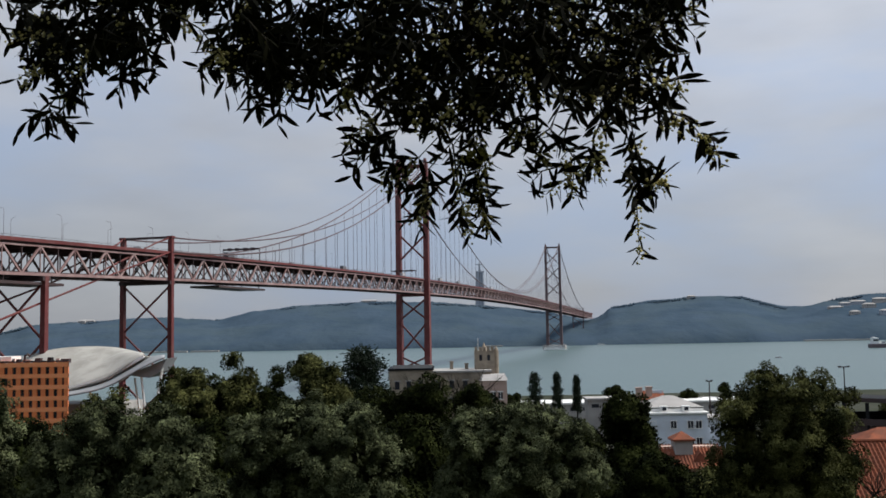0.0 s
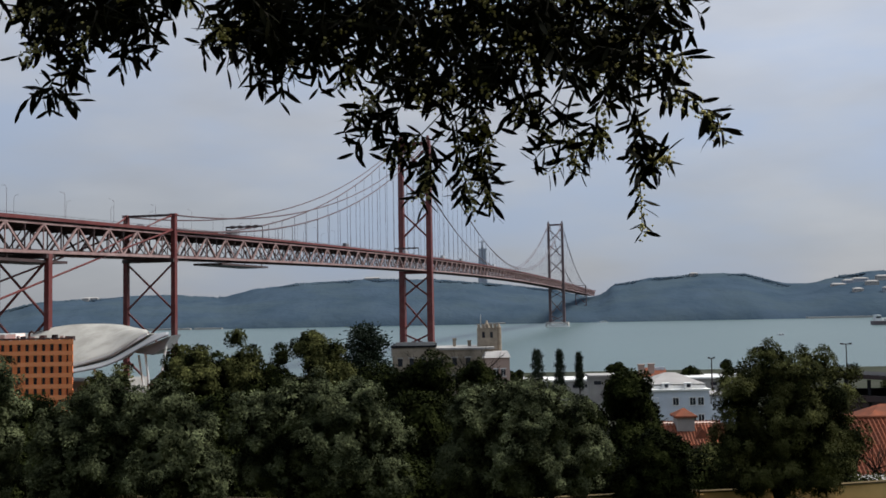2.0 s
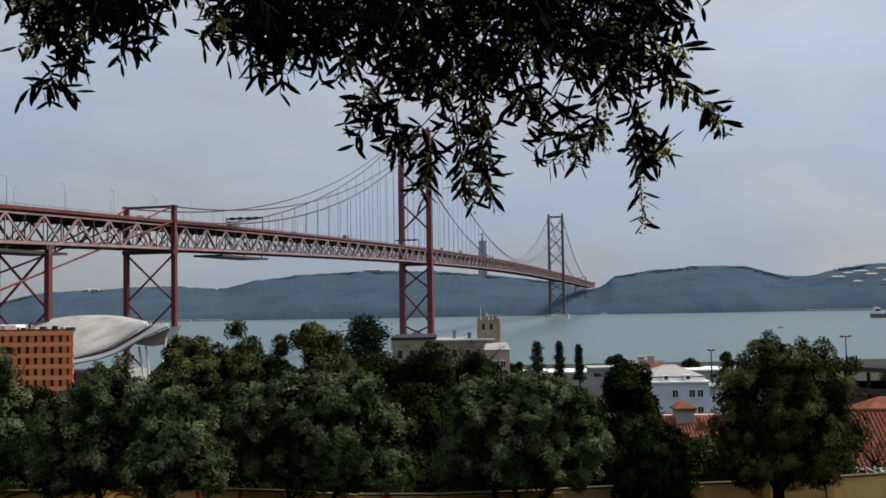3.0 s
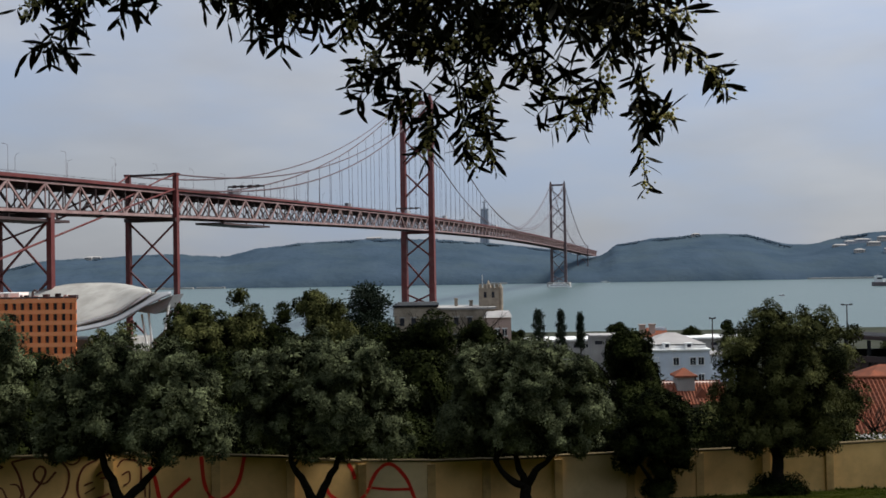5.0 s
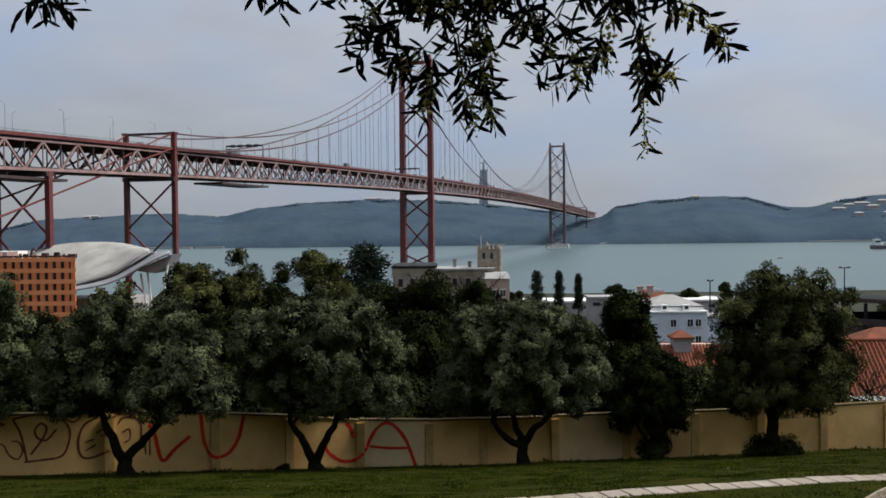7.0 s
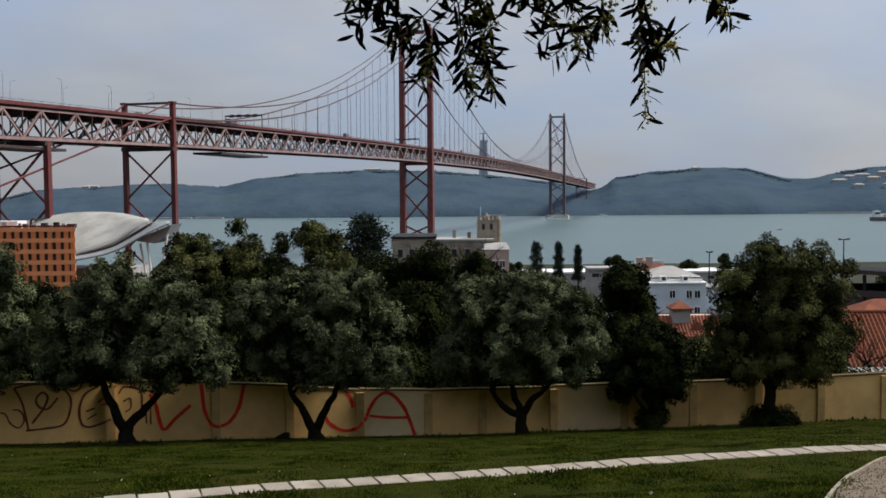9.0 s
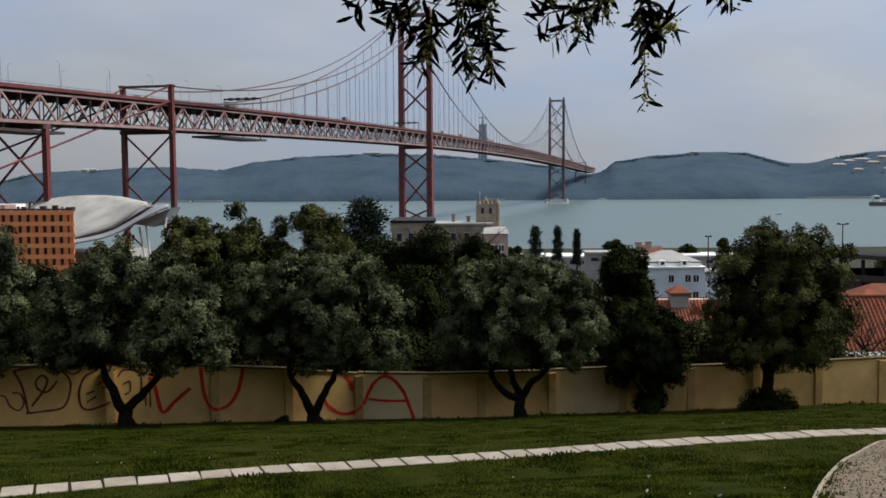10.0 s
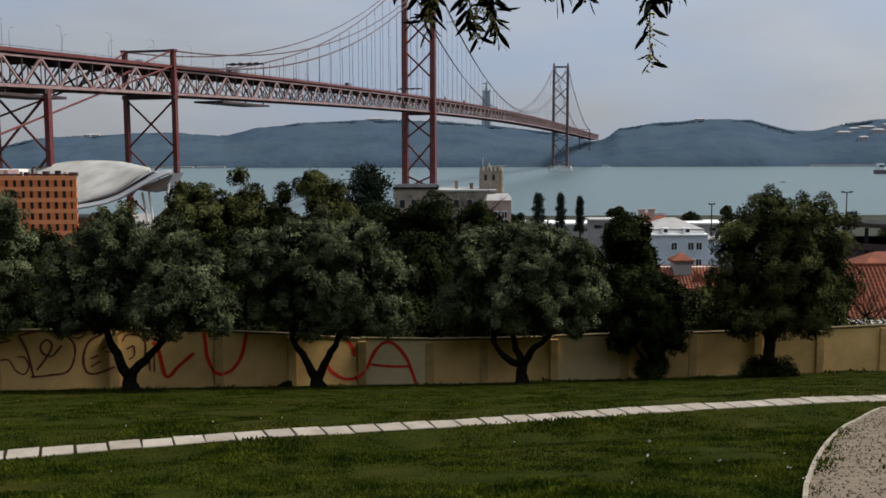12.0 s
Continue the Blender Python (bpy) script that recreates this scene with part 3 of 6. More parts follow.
        tagged(piece("far_hanger_set", rest, CABLE_AND_HAZE), kind="stuff")
    # maintenance travellers under the deck
    for s0, s1 in ((-400, -345), (-590, -525)):
        d = deck_z((s0 + s1) / 2) - DEPTH - 1.6
        tr = piece("maintenance_platform", Shape().bar(on_bridge(s0, 3, d - 2.4), on_bridge(s1, 3, d - 2.4), 16, 1.0), DARK_STEEL, label="dark maintenance platform slung under the deck")
        for s in (s0 + 6, (s0 + s1) / 2, s1 - 6):
            piece("hanger", Shape().bar(on_bridge(s, 10, d - 2), on_bridge(s, 10, d + 0.5), 0.5), DARK_STEEL, tr)
    # lamp posts and sign gantries
    for i in range(15):
        s = -655 + 32 * i
        for e in (-11.2, 11.2):
            z = deck_z(s)
            sh = Shape().tube([on_bridge(s, e, z), on_bridge(s, e, z + 9), on_bridge(s, e * 0.98, z + 10.2), on_bridge(s, e * 0.8, z + 10.8)], [0.07, 0.055, 0.05, 0.05], 6)
            piece("lamp_post", sh, CABLE_AND_HAZE)
    for s in (-352, -30):
        z = deck_z(s)
        g = piece("sign_gantry", Shape().bar(on_bridge(s, -11, z + 7), on_bridge(s, 11, z + 7), 0.5, 0.9), DARK_STEEL, label="overhead sign gantry across the roadway")
        for e in (-11, 11):
            piece("gantry_post", Shape().bar(on_bridge(s, e, z), on_bridge(s, e, z + 7.3), 0.35), DARK_STEEL, g)
        for e in (-7, -2.5, 2.5, 7):
            piece("sign_panel", Shape().bar(on_bridge(s, e - 1.2, z + 7), on_bridge(s, e + 1.2, z + 7), 0.7, 1.6), DARK_STEEL, g)


build_bridge()


def build_vehicle(s, e, length, height, box):
    z = deck_z(s) + 0.07
    v = thing("lorry" if box else "car", *on_bridge(s, e, z), "box lorry driving on the bridge roadway" if box else "small car on the bridge roadway", "vehicle", "bridge traffic")
    v.rotation_euler[2] = math.atan2(UY, UX)
    w = 2.4 if box else 1.8
    wh = 0.45 if box else 0.32
    prof = [(-length / 2, wh), (length / 2, wh), (length / 2, height * 0.55), (length * 0.42, height * 0.6), (length * 0.22, height), (-length * 0.36, height), (-length / 2, height * 0.62)]
    if box:
        prof = [(-length / 2, 0.9), (length * 0.3, 0.9), (length * 0.3, height), (-length / 2, height)]
        cab = [(length * 0.31, wh), (length / 2, wh), (length / 2, 1.5), (length * 0.46, 2.6), (length * 0.31, 2.6)]
        part("cab", Shape().prism([(x, -w / 2 + 0.05, y) for x, y in cab], (0, w - 0.1, 0)), CAR_PAINT, v)
    part("cargo_box" if box else "body", Shape().prism([(x, -w / 2, y) for x, y in prof], (0, w, 0)), CAR_PAINT, v)
    for x in (-length * 0.3, length * 0.32):
        for y in (-w / 2 + 0.1, w / 2 - 0.1):
            part("wheel", Shape().tube([(x, y - 0.12, wh), (x, y + 0.12, wh)], wh, 10), DARK_STEEL, v)


for s_, e_, L_, h_, b_ in ((-575, 8, 11, 3.9, True), (-505, 4, 4.4, 1.5, False), (-470, 8, 4.2, 1.5, False), (-425, 8, 4.4, 1.6, False), (-378, 6, 9, 3.4, True), (-300, 8, 4.3, 1.5, False),
                           (-250, 8, 4.4, 1.5, False), (-205, 7, 8, 3.2, True), (-120, 8, 4.4, 1.5, False), (-60, 8, 10, 3.6, True), (70, 8, 10, 3.8, True), (150, 8, 9, 3.6, True), (330, 8, 10, 3.6, True)):
    build_vehicle(s_, e_, L_, h_, b_)


# ---- boundary wall with sprayed drawings ----
WALL_X, WALL_Y = [-34, -16.3, -3.63, 22, 44], [26.7, 33.46, 38.25, 41.8, 41.8]
POSTS = [-34, -30.5, -27, -23.4, -19.8, -16.3, -12.56, -9.0, -6.34, -3.63, -0.88, 1.34, 4.3, 7.32, 10.28, 13.17, 15.99, 18.91, 22, 25.5, 29, 32.5, 36, 40, 44]


def wall_y(x):
    return float(np.interp(x, WALL_X, WALL_Y))


def wall_top(x):
    return float(np.interp(x, [-34, -16.1, -12.5, -8.48, -6.2, -3.62, -0.88, 4.3, 16, 19, 44], [-5.6, -6.57, -6.77, -7.18, -7.46, -7.85, -7.97, -7.99, -7.98, -7.92, -7.3]))


def build_wall():
    wall = tagged(new("wall_south"), "ochre rendered garden wall with pillars and sprayed drawings", "wall", kind="structure")
    for i, (a, b) in enumerate(zip(POSTS, POSTS[1:])):
        ya, yb = wall_y(a), wall_y(b)
        d = Vector((b - a, yb - ya, 0)).normalized()
        back = Vector((-d.y, d.x, 0)) * 0.22
        ga, gb = ground_z(a, ya) - 0.5, ground_z(b, yb) - 0.5
        pale = i == 9
        low = 0.018 * (i % 3)
        ta, tb = wall_top(a) - low, wall_top(b) - low
        pan = part("panel", Shape().prism([(a, ya, ga), (b, yb, gb), (b, yb, tb), (a, ya, ta)], back), PLASTER_PALE if pale else PLASTER_GREY if i == 12 else PLASTER, wall,
                   "fresh cream-painted panel" if pale else "")
        cop = Shape().prism([(a, ya, ta), (b, yb, tb), (b, yb, tb + 0.07), (a, ya, ta + 0.07)], back * 1.3)
        cop.v = [(x - d.y * -0.03, y - d.x * 0.03, z) for x, y, z in cop.v]
        part("coping", cop, COPING, wall)
        post = Shape().box(a, ya + 0.06, ga, 0.32, 0.36, wall_top(a) - 0.08 - ga, math.degrees(math.atan2(d.y, d.x)))
        part("pillar", post, PILLAR, wall)
    return wall


WALL = build_wall()


def smooth_line(pts, step=0.05):
    """Catmull-Rom through the points."""
    pts = [Vector(p) for p in pts]
    ext = [2 * pts[0] - pts[1]] + pts + [2 * pts[-1] - pts[-2]]
    out = []
    for i in range(1, len(ext) - 2):
        p0, p1, p2, p3 = ext[i - 1:i + 3]
        n = max(2, int((p2 - p1).length / step))
        for k in range(n):
            t = k / n
            out.append(0.5 * (2 * p1 + (p2 - p0) * t + (2 * p0 - 5 * p1 + 4 * p2 - p3) * t * t + (3 * p1 - p0 - 3 * p2 + p3) * t ** 3))
    return out + [pts[-1]]


def spray(pts, width, mat, name):
    """A painted stroke that lies on the wall's face, also over the pillars."""
    line = smooth_line([(x, z, 0) for x, z in pts])
    sh, left, right = Shape(), [], []
    for i, p in enumerate(line):
        d = (line[min(i + 1, len(line) - 1)] - line[max(i - 1, 0)]).normalized()
        w = width * (0.5 + 0.12 * noise.noise((p.x * 3, p.y * 3, 0)))
        for side, s in ((left, 1), (right, -1)):
            x, z = p.x - d.y * w * s, p.y + d.x * w * s
            proud = 0.14 if min(abs(x - q) for q in POSTS) < 0.21 else 0.008
            side.append((x, wall_y(x) - proud, z))
    part(name, sh.sheet([left, right]), mat, WALL)


RED = 0.135
spray([(-11.22, -7.33), (-11.04, -7.72), (-10.8, -8.71), (-10.36, -8.34), (-9.84, -7.89)], RED, SPRAY_RED, "red_stroke")
spray([(-9.46, -7.11), (-9.34, -8.21), (-9.01, -8.73), (-8.55, -8.7), (-8.16, -8.15), (-7.94, -7.19)], RED, SPRAY_RED, "red_stroke")
spray([(-5.03, -8.64), (-4.83, -9.05), (-4.34, -9.41), (-3.83, -9.4), (-3.44, -9.06), (-3.26, -8.66)], RED, SPRAY_RED, "red_stroke")
spray([(-4.15, -7.88), (-3.99, -8.15), (-3.89, -8.51)], RED, SPRAY_RED, "red_stroke")
spray([(-3.30, -8.72), (-3.0, -8.23), (-2.61, -7.98), (-2.22, -8.16), (-1.83, -8.67), (-1.62, -9.21), (-1.42, -9.78)], RED, SPRAY_RED, "red_stroke")
spray([(-3.26, -8.9), (-2.53, -9.0), (-1.68, -9.03)], RED * 0.8, SPRAY_RED, "red_stroke")
for pts in ([(-15.55, -6.76), (-14.91, -6.67), (-14.19, -6.8), (-13.83, -7.19), (-13.82, -7.7), (-14.06, -8.22), (-14.68, -8.31), (-15.23, -8.33)],
            [(-15.55, -6.76), (-15.31, -7.35), (-15.14, -8.34)],
            [(-14.2, -7.23), (-14.53, -7.6), (-14.8, -7.5), (-14.88, -7.21), (-14.69, -6.99), (-14.52, -7.17), (-14.65, -7.55), (-15.03, -8.09)],
            [(-12.88, -6.9), (-13.33, -7.16), (-13.53, -7.72), (-13.47, -8.24), (-13.25, -8.39), (-12.93, -8.33), (-12.48, -8.15)]):
    spray(pts, 0.075, SPRAY_BROWN, "brown_stroke")
for pts in ([(-13.32, -7.81), (-13.04, -7.71)], [(-13.3, -8.11), (-12.98, -7.92)], [(-12.94, -7.52), (-12.71, -7.35), (-12.52, -7.55), (-12.81, -7.58)],
            [(-12.26, -7.24), (-12.05, -7.0), (-11.54, -7.15), (-11.5, -7.83), (-11.71, -8.4), (-11.91, -8.57)],
            [(-12.11, -7.55), (-11.88, -7.45), (-11.86, -7.8), (-12.05, -7.94)], [(-16.12, -6.79), (-15.82, -6.92), (-16.12, -6.97)],
            [(-16.15, -7.6), (-15.86, -7.66), (-15.69, -8.03), (-15.43, -8.2), (-15.27, -7.93), (-15.38, -7.6), (-15.61, -7.54)],
            [(-11.37, -7.88), (-11.35, -8.44)], [(-11.2, -7.85), (-11.21, -8.49)], [(-14.06, -6.81), (-13.7, -7.02), (-13.45, -6.86), (-13.56, -6.63)]):
    spray(pts, 0.058, SPRAY_BROWN, "brown_stroke")

# ---- slab path, gravel walk, grass ----
def build_path():
    path = tagged(new("path"), "narrow path of single pale stone slabs in the grass", "path", kind="structure")
    rng = random.Random(4)
    bed = []
    for i in range(120):
        bx = -13.4 + i * 0.26
        by = path_y(bx)
        bed.append([(bx - k * 0.37, by + k, ground_z(bx - k * 0.37, by + k) + 0.006) for k in (-0.22, 0.22)])
    part("bed", Shape().sheet(bed), SOIL, path, "dark soil in the joints")
    x = -13.0
    while x < 17:
        y = path_y(x)
        dx = 0.05
        d = Vector((dx, path_y(x + dx) - y, 0)).normalized()
        nrm = Vector((-d.y, d.x, 0))
        L, W = 0.462 + rng.uniform(-0.018, 0.018), 0.47 + rng.uniform(-0.03, 0.03)
        c = Vector((x, y, 0)) + nrm * rng.uniform(-0.025, 0.025)
        turn = rng.uniform(-0.012, 0.012)
        top, low = [], []
        for i, j in ((-1, -1), (1, -1), (1, 1), (-1, 1)):
            p = c + d * (i * L / 2 + turn * j) + nrm * j * W / 2
            z = ground_z(p.x, p.y) + 0.018 + rng.uniform(-0.006, 0.006)
            mid = p + (c - p) * 0.03
            top.append((mid.x, mid.y, z))
            low.append((p.x, p.y, z - 0.012))
        base = [(p[0], p[1], p[2] - 0.12) for p in low]
        sh = Shape().add(top + low + base, [(0, 1, 2, 3), (11, 10, 9, 8)] + [(i, (i + 1) % 4, (i + 1) % 4 + 4, i + 4) for i in range(4)] + [(i + 4, (i + 1) % 4 + 4, (i + 1) % 4 + 8, i + 8) for i in range(4)])
        part("slab", sh, SLAB, path)
        x += 0.495 * d.x


build_path()
GRAVEL_EDGE = [(2.3, 5.5), (2.85, 7.3), (3.41, 8.94), (3.89, 10.09), (4.61, 11.73), (5.69, 13.98), (6.86, 16.19), (8.2, 18.5), (9.3, 19.6), (12.0, 20.4), (16.0, 20.9), (20.0, 21.2)]
EDGE = [(p.x, p.y) for p in smooth_line([(x, y, 0) for x, y in GRAVEL_EDGE], 0.25)]


def edge_x(y):
    return float(np.interp(y, [p[1] for p in EDGE], [p[0] for p in EDGE]))


build_ground()


def build_gravel():
    rows = []
    for x, y in EDGE[::2]:
        rows.append([(x + k, y - (0 if y < 19 else k * 0.6), ground_z(x + k, y - (0 if y < 19 else k * 0.6)) + 0.02) for k in (0, 0.4, 0.9, 1.6, 2.6, 4.2, 7.0, 12.0)])
    tagged(new("gravel_walk", Shape().sheet(rows).mesh("gravel_walk", GRAVEL, True)), "sandy gravel walk littered with dry bits", "gravel", kind="structure")
    kerb = tagged(new("kerb"), "thin worn stone edging along the gravel walk", "kerb", kind="structure")
    for (a, b), (c, d) in zip(EDGE[::3], EDGE[3::3]):
        p, q = Vector((a, b, ground_z(a, b) - 0.025)), Vector((c, d, ground_z(c, d) - 0.025))
        part("kerb_stone", Shape().bar(p + (q - p) * 0.02, q - (q - p) * 0.02, 0.05, 0.15), KERB, kerb)
    rng = np.random.default_rng(11)
    pts, size = [], []
    while len(pts) < 7000:
        y = rng.uniform(7, 22)
        x = edge_x(y) + 0.1 + rng.uniform(0, 5)
        pts.append((x, y, ground_z(x, y) + 0.025))
        size.append(rng.uniform(0.006, 0.022))
    tagged(new("pebbles", octa_cloud("pebbles", np.array(pts), size, GRAVEL)), "loose pebbles and grit on the walk", "pebbles", kind="stuff")


build_gravel()


def build_grass():
    rng = np.random.default_rng(21)
    where, way, size = [], [], []
    while len(where) < 300000:
        y = 6.5 + 34.5 * rng.random() ** 1.4
        x = rng.uniform(-0.56, 0.54) * y
        if y > wall_y(x) - 0.1 or (y < 23 and x > edge_x(y) + 0.05 + abs(rng.normal()) * 0.15 and rng.random() > 0.004):
            continue
        if abs(y - path_y(x)) < 0.31 - 0.05 * abs(rng.normal()):
            continue
        lush = noise.noise((x * 0.5, y * 0.5, 4)) + 0.5 * noise.noise((x * 1.7, y * 1.7, 9))
        if lush < rng.uniform(-1.5, -0.25):
            continue
        tall = 0.04 + 0.075 * max(0, lush)
        if wall_y(x) - y < 0.35:
            tall *= rng.uniform(0.8, 2.2)
        where.append((x, y, ground_z(x, y) - 0.01 + 0.03 * noise.noise((x * 0.8, y * 0.8, 0))))
        way.append((rng.normal() * 0.5, rng.normal() * 0.5, 1))
        size.append(tall * rng.uniform(0.6, 1.3))
    tagged(new("grass", leaf_mesh("grass", np.array(where), np.array(way), np.array(size), BLADE, 0.4, facing=np.array((0.0, -0.5, 1.0)))), "short uneven lawn grass", "grass", kind="stuff")
    pts = []
    for i in range(30):
        y = rng.uniform(9, 30)
        x = rng.uniform(-0.5, 0.5) * y
        if x < edge_x(min(y, 23)) and abs(y - path_y(x)) > 0.8:
            pts.append((x, y, ground_z(x, y) + 0.06))
    tagged(new("daisies", octa_cloud("daisies", np.array(pts), np.full(len(pts), 0.01), WHITE_TRIM)), "tiny pale daisies scattered in the lawn", "flowers", kind="stuff")


build_grass()


def build_litter():
    """A dark broken slab at the wall's foot and a few pale scraps in the grass."""
    x, y = -6.62, wall_y(-6.62) - 0.32
    g = ground_z(x, y)
    sh = Shape().prism([(-0.36, -0.12, -0.05), (0.36, -0.12, -0.05), (0.34, -0.1, 0.2), (0.18, -0.11, 0.24), (-0.1, -0.12, 0.12)], (0.02, 0.24, 0.0))
    rock = tagged(new("broken_slab", sh.mesh("broken_slab", SOIL)), "dark broken stone lying at the foot of the garden wall", "stone")
    rock.location = (x, y, g)
    for x, y, w, turn in ((3.35, 11.6, 0.02, 20), (3.9, 10.75, 0.035, 50), (2.6, 12.3, 0.02, 70), (3.0, 14.1, 0.025, 10)):
        bit = Shape().sheet([[(i * w, j * w * 0.6, 0.02 * math.sin(i * 2 + j)) for j in (-1, 0, 1)] for i in (-1, -0.3, 0.4, 1)], 0.004)
        ob = tagged(new("paper_scrap", bit.mesh("paper_scrap", CONCRETE)), "small crumpled pale paper scrap lying in the grass", "litter", "scraps in the grass")
        ob.location, ob.rotation_euler = (x, y, ground_z(x, y) + 0.045), (0.3, 0.1, radians(turn))


build_litter()

# ---- trees ----
def ball_lobes(centre, rx, ry, rz, n, flat, seed):
    """Lobes spread over an uneven ellipsoid: centres and radii."""
    rng = np.random.default_rng(seed)
    d = rng.normal(size=(n, 3))
    d /= np.linalg.norm(d, axis=1, keepdims=True)
    d[:, 2] = np.clip(d[:, 2], -flat, 1)
    r = np.array([rx, ry, rz])
    lc = np.array(centre) + d * r * rng.uniform(0.5, 0.78, (n, 1))
    return lc, np.minimum(rx, rz) * rng.uniform(0.22, 0.46, n)


def set_lobes(shape, depth, seed, bottom):
    """Lobes of a known outline (side, height, radius), staggered in depth, with a fuller back."""
    rng = np.random.default_rng(seed)
    lc, lr = [], []
    for i, (x, z, r) in enumerate(shape):
        for k in (-1, 1):
            lc.append((x * (1.0 if k < 0 else 0.85) + rng.uniform(-0.1, 0.1), k * depth * rng.uniform(0.1, 0.55) * (1.0 if r < 1.3 else 0.6), max(z - 0.04, bottom + 0.9 * r + 0.12)))
            lr.append(r * 0.85)
    return np.array(lc), np.array(lr)


def crown_mesh(name, lc, lr, count, leaf, mat, seed, clump=0.3, slim=0.3, inner=0.12):
    """Leafy clumps over the outside of the crown's lobes, leaves turned outwards, with a dense inside."""
    rng = np.random.default_rng(seed)

    def unit(n):
        q = rng.normal(size=(n, 3))
        return q / np.linalg.norm(q, axis=1, keepdims=True)

    n_p = len(lc) * 52
    pw = rng.choice(len(lc), n_p, p=lr ** 2 / np.sum(lr ** 2))
    pd = unit(n_p)
    out = rng.uniform(0.76, 1.02, (n_p, 1)) + np.where(rng.random((n_p, 1)) < 0.14, rng.uniform(0.04, 0.2, (n_p, 1)), 0)
    pc = lc[pw] + pd * lr[pw, None] * out
    gap = np.linalg.norm(pc[:, None, :] - lc[None], axis=2) / lr[None]
    gap[np.arange(n_p), pw] = 9
    keep = gap.min(axis=1) > 0.74
    pc, pd = pc[keep], pd[keep]
    n_p = len(pc)
    pr = clump * rng.uniform(0.4, 1.25, (n_p, 1))
    weight = pr[:, 0] ** 2
    k = rng.choice(n_p, count, p=weight / weight.sum())
    ld = unit(count) + pd[k] * 0.75 + np.array((0, 0, 0.2))
    ld /= np.linalg.norm(ld, axis=1, keepdims=True)
    where = pc[k] + ld * pr[k] * rng.uniform(0.4, 1.0, (count, 1)) ** 0.7
    way = unit(count) + 0.6 * ld + np.array((0, 0, 0.3))
    face = ld * 0.35 + pd[k] * 0.6 + np.array((0, 0, 0.5))
    face /= np.linalg.norm(face, axis=1, keepdims=True)
    way -= 0.65 * face * np.sum(way * face, axis=1, keepdims=True)
    size = leaf * rng.uniform(0.6, 1.3, count)
    m = int(count * inner)
    wi = rng.choice(len(lc), m, p=lr ** 2 / np.sum(lr ** 2))
    di = unit(m)
    where = np.vstack([where, lc[wi] + di * lr[wi, None] * rng.uniform(0.35, 0.72, (m, 1))])
    way = np.vstack([way, np.cross(di, unit(m))])
    facing = np.vstack([face, di])
    size = np.concatenate([size, rng.uniform(1.8, 2.8, m) * leaf])
    return leaf_mesh(name, where, way, size, mat, slim, seed=seed, facing=facing)


def build_tree(name, x, y, base, top, width, label, mat, seed, trunk=0.22, fork=0.28, count=60000, leaf=0.11, low=0.3, bark=BARK, depth=None, clump=0.3, lean=0.0, forks=3, lobes=16, slim=0.5, group="", inner=0.12,
               shape=None, limbs=None, bottom=1.95):
    """A forked tapered trunk with limbs and an uneven leafy crown; shape and limbs give a known outline."""
    rng = random.Random(seed)
    h = top - base
    tree = thing(name, x, y, base, label, "tree", group)
    fz = limbs[0][0][1] + 0.08 if limbs else h * fork
    knee = Vector((lean * 0.3, 0.05, fz))
    stem = [(0, 0, -0.3), (0.03, 0, 0.1), (-0.03 + lean * 0.12, 0.02, fz * 0.5), (0.02 + lean * 0.2, 0.03, fz * 0.8), knee]
    part("trunk", Shape().tube(stem, [trunk * 1.7, trunk * 1.3, trunk * 0.98, trunk * 0.92, trunk * 0.85], 10), bark, tree, smooth=True)
    cz0, cz1 = h * low, h
    lines = []
    if limbs:
        for i, pts in enumerate(limbs):
            lines.append([Vector((px, (0.25 if i % 2 else -0.25) * j / 2 + rng.uniform(-0.05, 0.05), pz)) for j, (px, pz) in enumerate(pts)])
    else:
        for i in range(forks):
            a = math.pi * (0.08 + 0.84 * i / max(1, forks - 1)) + rng.uniform(-0.2, 0.2) if forks > 1 else 1.5
            reach = width * 0.24
            tip = Vector((math.cos(a) * reach + lean, (0.35 if i % 2 else -0.35) * reach * 0.6, h * rng.uniform(0.6, 0.75)))
            mid = knee.lerp(tip, 0.5) + Vector((math.cos(a) * reach * 0.3, 0.05, -h * 0.015))
            lines.append([knee - Vector((0, 0, 0.1)), knee.lerp(mid, 0.5), mid, tip])
    for line in lines:
        bent = smooth_line(line, 0.22)
        n = len(bent) - 1
        bent = [p + Vector((noise.noise((p.x * 3, p.z * 3, seed)), noise.noise((p.z * 3, p.x * 3, seed + 5)), 0)) * 0.12 * min(1, i) for i, p in enumerate(bent)]
        limb = part("limb", Shape().tube(bent, [trunk * (0.74 - 0.52 * i / n) * (1 + 0.12 * noise.noise((i * 0.9, seed, 1))) for i in range(n + 1)], 8), bark, tree, smooth=True)
        mid, tip = line[-2], line[-1]
        for k in range(3):
            s = mid.lerp(tip, 0.3 * k)
            e = s + Vector((rng.uniform(-1, 1), rng.uniform(-1, 1), rng.uniform(0.3, 1))) * (h * 0.18)
            part("branch", Shape().tube([s, s.lerp(e, 0.5) + Vector((0, 0, 0.08)), e], [trunk * 0.25, trunk * 0.17, trunk * 0.05], 6), bark, limb)
    c = (lean, 0, (cz0 + cz1) / 2)
    if shape:
        lc, lr = set_lobes(shape, (depth or width * 0.4) / 2, seed, bottom)
    else:
        lc, lr = ball_lobes(c, width / 2, (depth or width * 0.9) / 2, (cz1 - cz0) / 2, lobes, 0.6, seed)
    part("crown", crown_mesh("crown", lc, lr, count, leaf, mat, seed, clump=clump, slim=slim, inner=inner), mat, tree)
    return tree


